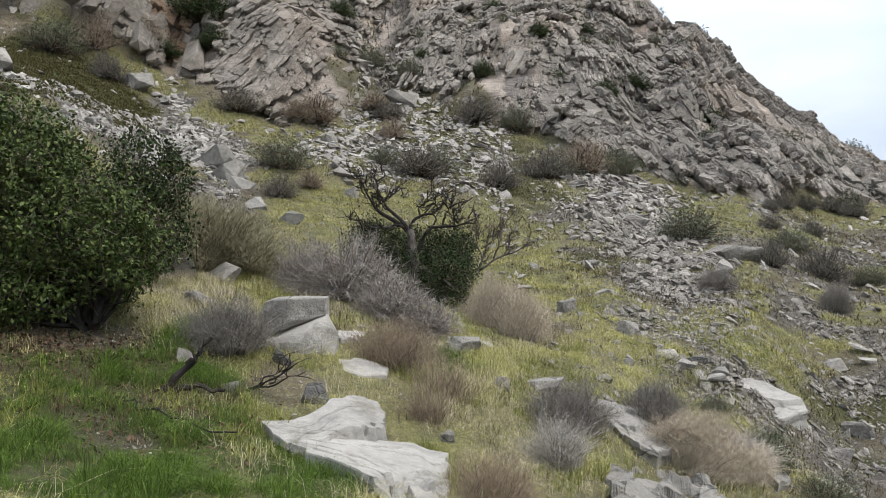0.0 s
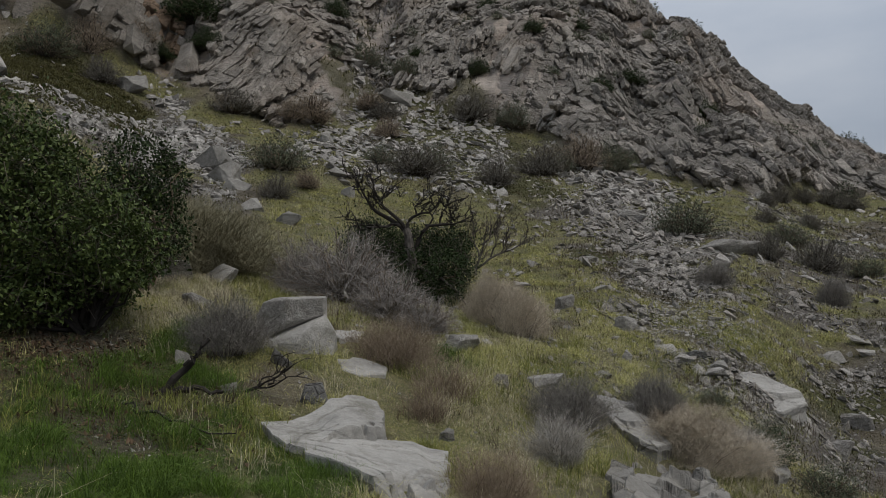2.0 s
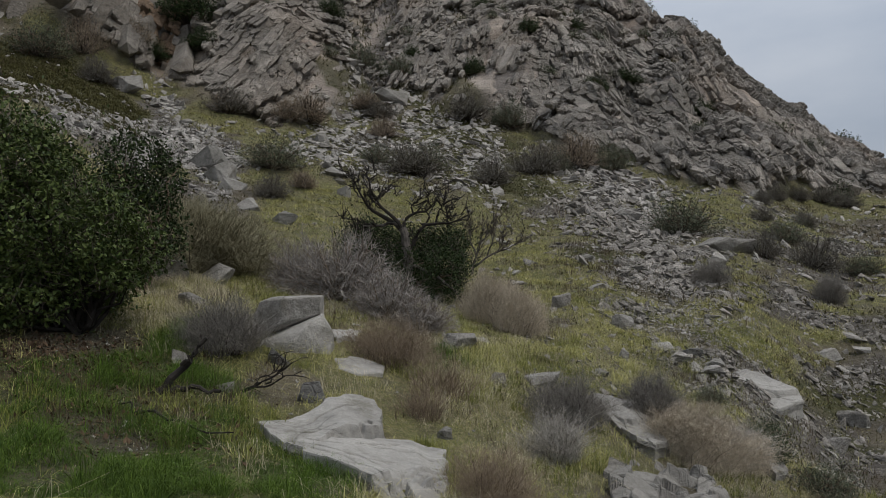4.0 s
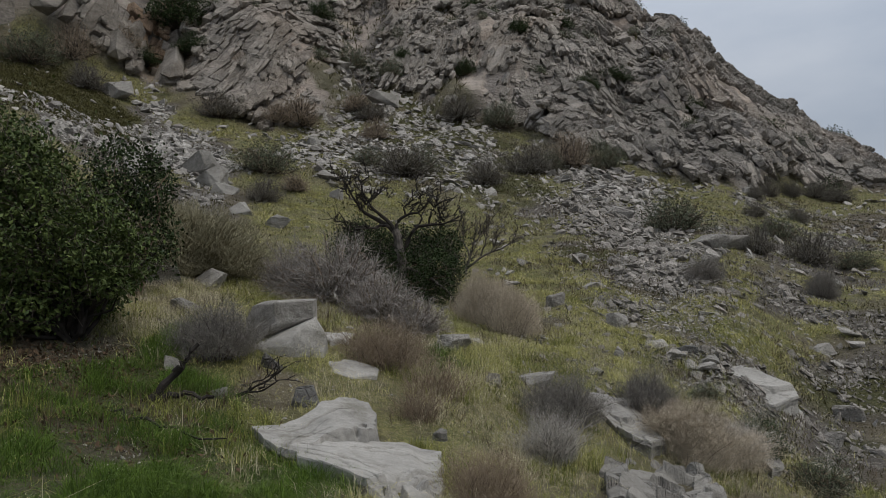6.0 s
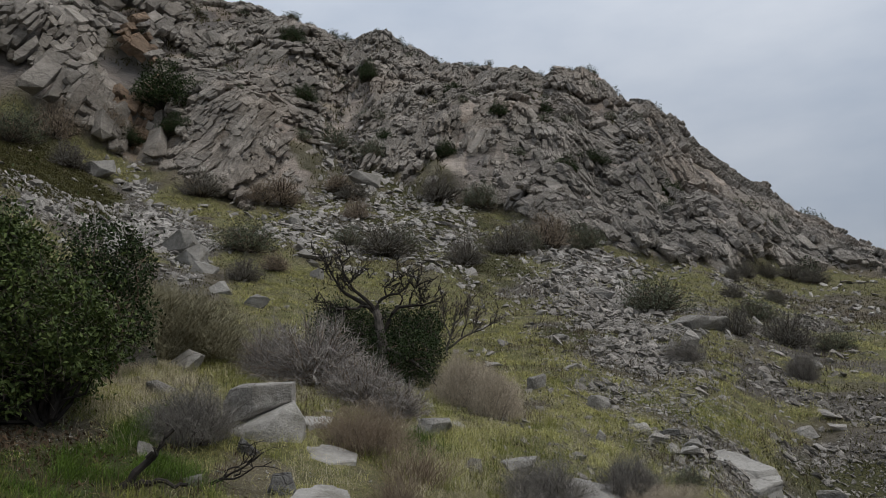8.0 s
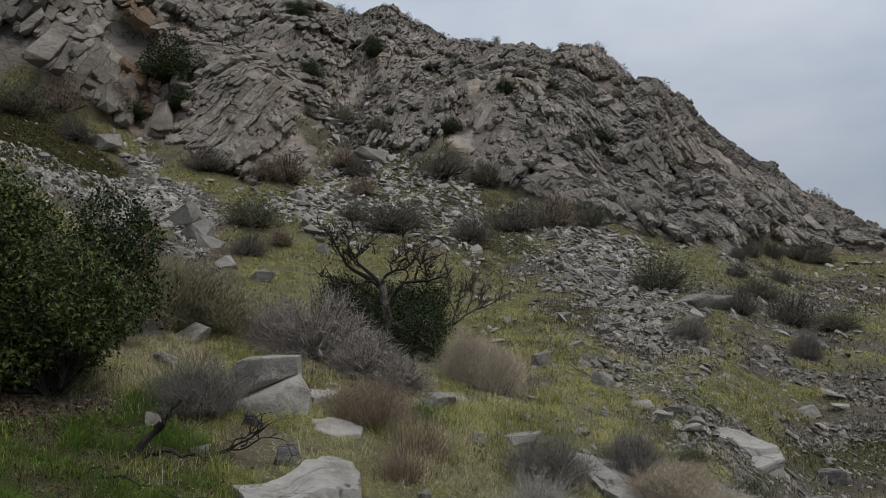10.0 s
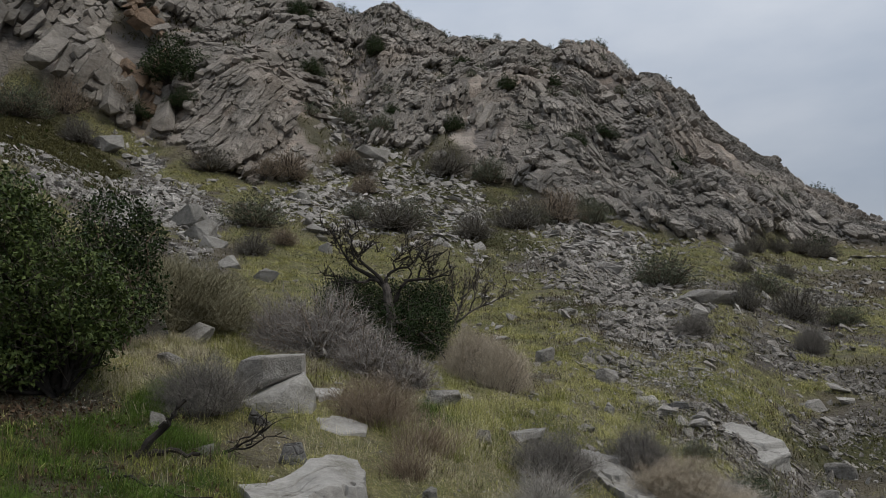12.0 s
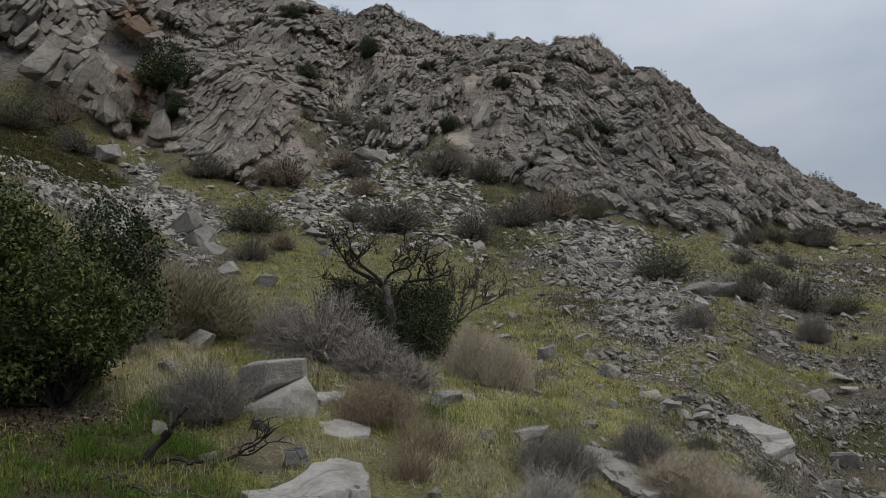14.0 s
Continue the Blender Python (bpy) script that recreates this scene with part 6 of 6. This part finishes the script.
def tufts(rng, n, r0, r1, wanted, per=7, spread=0.05, power=1.0):
    """Places of blades in tufts over the view's sector, kept where wanted(x, y) allows."""
    az, r = np.radians(rng.uniform(-33, 33, n)), r0 + (r1 - r0) * rng.random(n) ** power
    x, y = np.sin(az) * r, np.cos(az) * r
    ok = wanted(x, y) > rng.random(n)
    x, y, r = np.repeat(x[ok], per), np.repeat(y[ok], per), np.repeat(r[ok], per)
    return x + rng.normal(0, spread, len(x)) * (r / 8), y + rng.normal(0, spread, len(x)) * (r / 8), r


def off_rocks(x, y):
    """0 on the bedrock slabs, 1 elsewhere."""
    keep = np.ones(x.shape)
    for ring in (SLAB, SHELF, SPINE, RIB, NEAR, PALE, PALE_B):
        inside = np.zeros(x.shape, bool)
        for (ax, ay), (bx_, by_) in zip(ring, ring[1:] + ring[:1]):
            if ay != by_:
                cross = ((ay > y) != (by_ > y)) & (x < (bx_ - ax) * (y - ay) / (by_ - ay) + ax)
                inside ^= cross
        keep[inside] = 0
    return keep


def base_grass(x, y):
    rock = rockiness(x, y)
    g, m, s = covers(x, y, rock)
    return g * off_rocks(x, y)


def want_lush(x, y):
    clumps = smooth(-0.45, 0.25, rough_noise(x, y, 0.7, 515, 3))
    return np.clip(most(x, y, LUSH_ZONES, 0.45, 501) * 1.1, 0, 1) * base_grass(x, y) * (0.12 + 0.88 * clumps)


def want_yellow(x, y):
    return (0.25 + 0.75 * most(x, y, YELLOW_ZONES, 0.5, 401)) * base_grass(x, y) * (1 - 0.96 * most(x, y, LUSH_ZONES, 0.45, 501))


def want_dry(x, y):
    return np.maximum(0.45 + 0.55 * smooth(-0.2, 0.5, rough_noise(x, y, 1.5, 801)), most(x, y, [(-17, 10.2, 4.5, 1.9)], 0.4, 19)) * base_grass(x, y) * (1 - 0.8 * most(x, y, LUSH_ZONES, 0.45, 501)) * (1 - 0.9 * most(x, y, [(-25, 6.9, 8, 1.3), (-18, 4.5, 14, 0.9)], 0.3, 9))


def tall(x, y, seed):
    """Grass stands higher and lower in clumps."""
    return 0.3 + 1.1 * smooth(-0.4, 0.6, rough_noise(x, y, 0.35, seed))


rng = np.random.default_rng(90)
gx, gy, gr = tufts(rng, 40000, 4.0, 10, want_lush, 11, 0.055)
blades("green_grass", "lush green grass on dark ground", gx, gy, rng.uniform(0.03, 0.15, len(gx)) * tall(gx, gy, 31), rng.uniform(0.002, 0.0045, len(gx)), GRASS_GREEN, 91, 1.6)
gx, gy, gr = tufts(rng, 46000, 4.0, 13.5, want_yellow, 10, 0.06)
blades("meadow_grass", "yellow-green grass in tufts on the slope", gx, gy, rng.uniform(0.03, 0.12, len(gx)) * tall(gx, gy, 32), rng.uniform(0.002, 0.0045, len(gx)), GRASS_YELLOW, 92, 1.7)
gx, gy, gr = tufts(rng, 24000, 4.0, 13.5, want_dry, 7, 0.07)
blades("dry_grass", "straw-coloured dry grass between the shrubs", gx, gy, rng.uniform(0.04, 0.17, len(gx)) * tall(gx, gy, 33), rng.uniform(0.0016, 0.0036, len(gx)), GRASS_DRY, 93, 1.8)
gx, gy, gr = tufts(rng, 3600, 5.6, 15, lambda x, y: base_grass(x, y) * (1 - 0.7 * most(x, y, LUSH_ZONES, 0.45, 501)) * smooth(-0.35, 0.35, rough_noise(x, y, 1.2, 831)), 38, 0.045)
blades("grass_tussocks", "green and yellow grass tussocks between the shrubs", gx, gy, rng.uniform(0.05, 0.2, len(gx)), rng.uniform(0.002, 0.0042, len(gx)), GRASS_TUSSOCK, 194, 1.1)
gx, gy, gr = tufts(rng, 15000, 8.4, 12, lambda x, y: most(x, y, [(-17.5, 10.2, 4.0, 1.5)], 0.4, 19) * off_rocks(x, y), 9, 0.05)
blades("dry_grass", "tall pale straw on the rise behind the boulders", gx, gy, rng.uniform(0.05, 0.19, len(gx)), rng.uniform(0.0018, 0.004, len(gx)), GRASS_DRY, 193, 1.4)
gx, gy, gr = tufts(rng, 6500, 5.0, 42, lambda x, y: (1 - rockiness(x, y)) * off_rocks(x, y) * smooth(-0.1, 0.5, rough_noise(x, y, 2.0, 811)), 14, 0.05, 1.2)
blades("dead_stalks", "clumps of thin dead brown stalks", gx, gy, rng.uniform(0.05, 0.22, len(gx)), 0.0005 * gr * rng.uniform(0.8, 1.4, len(gx)) + 0.002, STALK, 96, 0.7, "stalks", False)
gx, gy, gr = tufts(rng, 90000, 12, 44, want_yellow, 9, 0.045, 1.3)
blades("meadow_grass", "yellow-green grass in patches up the slope", gx, gy, rng.uniform(0.03, 0.11, len(gx)) * tall(gx, gy, 34), 0.00055 * gr * rng.uniform(0.7, 1.4, len(gx)), GRASS_YELLOW, 94, 1.9, fine=False)
gx, gy, gr = tufts(rng, 26000, 12, 44, want_dry, 7, 0.05, 1.3)
blades("dry_grass", "straw-coloured dry grass in patches up the slope", gx, gy, rng.uniform(0.04, 0.17, len(gx)) * tall(gx, gy, 35), 0.0005 * gr * rng.uniform(0.7, 1.4, len(gx)), GRASS_DRY, 95, 1.8, fine=False)

az_, r_ = np.radians(-25.5 + 6.5 * rng.uniform(-1, 1, 9000)), 34.8 + 5.5 * rng.uniform(-1, 1, 9000)
gx, gy = np.sin(az_) * r_, np.cos(az_) * r_
ok = most(gx, gy, MOSS_ZONES[:1], 0.35, 301) > rng.random(len(gx))
gx, gy = np.repeat(gx[ok], 6) + rng.normal(0, 0.09, 6 * ok.sum()), np.repeat(gy[ok], 6) + rng.normal(0, 0.09, 6 * ok.sum())
blades("moss", "thick dark olive moss over a stony ledge", gx, gy, rng.uniform(0.04, 0.12, len(gx)), rng.uniform(0.03, 0.06, len(gx)), MOSS_TUFT, 197, 0.8, "moss", False)
gx, gy, gr = tufts(rng, 9000, 14, 46, lambda x, y: covers(x, y, rockiness(x, y))[1] * (1 - rockiness(x, y)), 7, 0.05, 0.7)
blades("moss", "dark olive moss cushions between the stones", gx, gy, rng.uniform(0.03, 0.09, len(gx)), 0.0012 * gr * rng.uniform(0.8, 1.4, len(gx)), MOSS_TUFT, 97, 0.8, "moss", False)
gx, gy, gr = tufts(rng, 5000, 4.2, 9, lambda x, y: np.clip(most(x, y, BARE_ZONES, 0.9, 601) + 0.15, 0, 1) * off_rocks(x, y), 5, 0.06)
blades("straw_litter", "flattened dead straw lying on bare soil", gx, gy, rng.uniform(0.02, 0.06, len(gx)), rng.uniform(0.003, 0.006, len(gx)), GRASS_DRY, 98, 3.5, "straw", False)

gx, gy, gr = tufts(rng, 42000, 9, 42, lambda x, y: (1 - rockiness(x, y)) * (0.25 + 0.75 * smooth(0.0, 0.4, rough_noise(x, y, 1.1, 821))) * (1 - 0.6 * base_grass(x, y)) * off_rocks(x, y) * 0.8, 6, 0.06, 1.1)
blades("low_plants", "dark olive low plants and moss between stones", gx, gy, rng.uniform(0.03, 0.1, len(gx)), 0.0012 * gr * rng.uniform(0.7, 1.4, len(gx)), MOSS_TUFT, 297, 0.9, "moss", False)
az_, r_ = rng.uniform(-31, 31, 5200), 40 + 19.5 * rng.random(5200) ** 0.9
gx, gy = np.sin(np.radians(az_)) * r_, np.cos(np.radians(az_)) * r_
ok = (rough_noise(gx, gy, 4.5, 121) > 0.12) & (rockiness(gx, gy) > 0.3)
gx, gy, gr = (np.repeat(v[ok], 9) for v in (gx, gy, r_))
gx, gy = gx + rng.normal(0, 0.16, len(gx)), gy + rng.normal(0, 0.16, len(gy))
blades("ledge_plants", "olive grass and low plants on rock ledges", gx, gy, rng.uniform(0.1, 0.3, len(gx)), 0.0011 * gr * rng.uniform(0.8, 1.6, len(gx)), MOSS_TUFT, 99, 0.8, fine=False)

# fallen leaves under the large bush
lx = np.concatenate([rng.normal(-3.3, 0.6, 2600), rng.normal(-2.1, 0.45, 900)])
ly = np.concatenate([rng.normal(7.0, 0.45, 2600), rng.normal(5.8, 0.4, 900)])
lz = turf_height(lx, ly) + 0.012
lit = new("leaf_litter", mesh_np("leaf_litter", *leaf_cloud(rng, np.stack([lx, ly, lz], -1), 0.05, 3.0), LEAF_LITTER))
tagged(lit, "brown fallen leaves under the large bush", "leaf litter", kind="stuff")
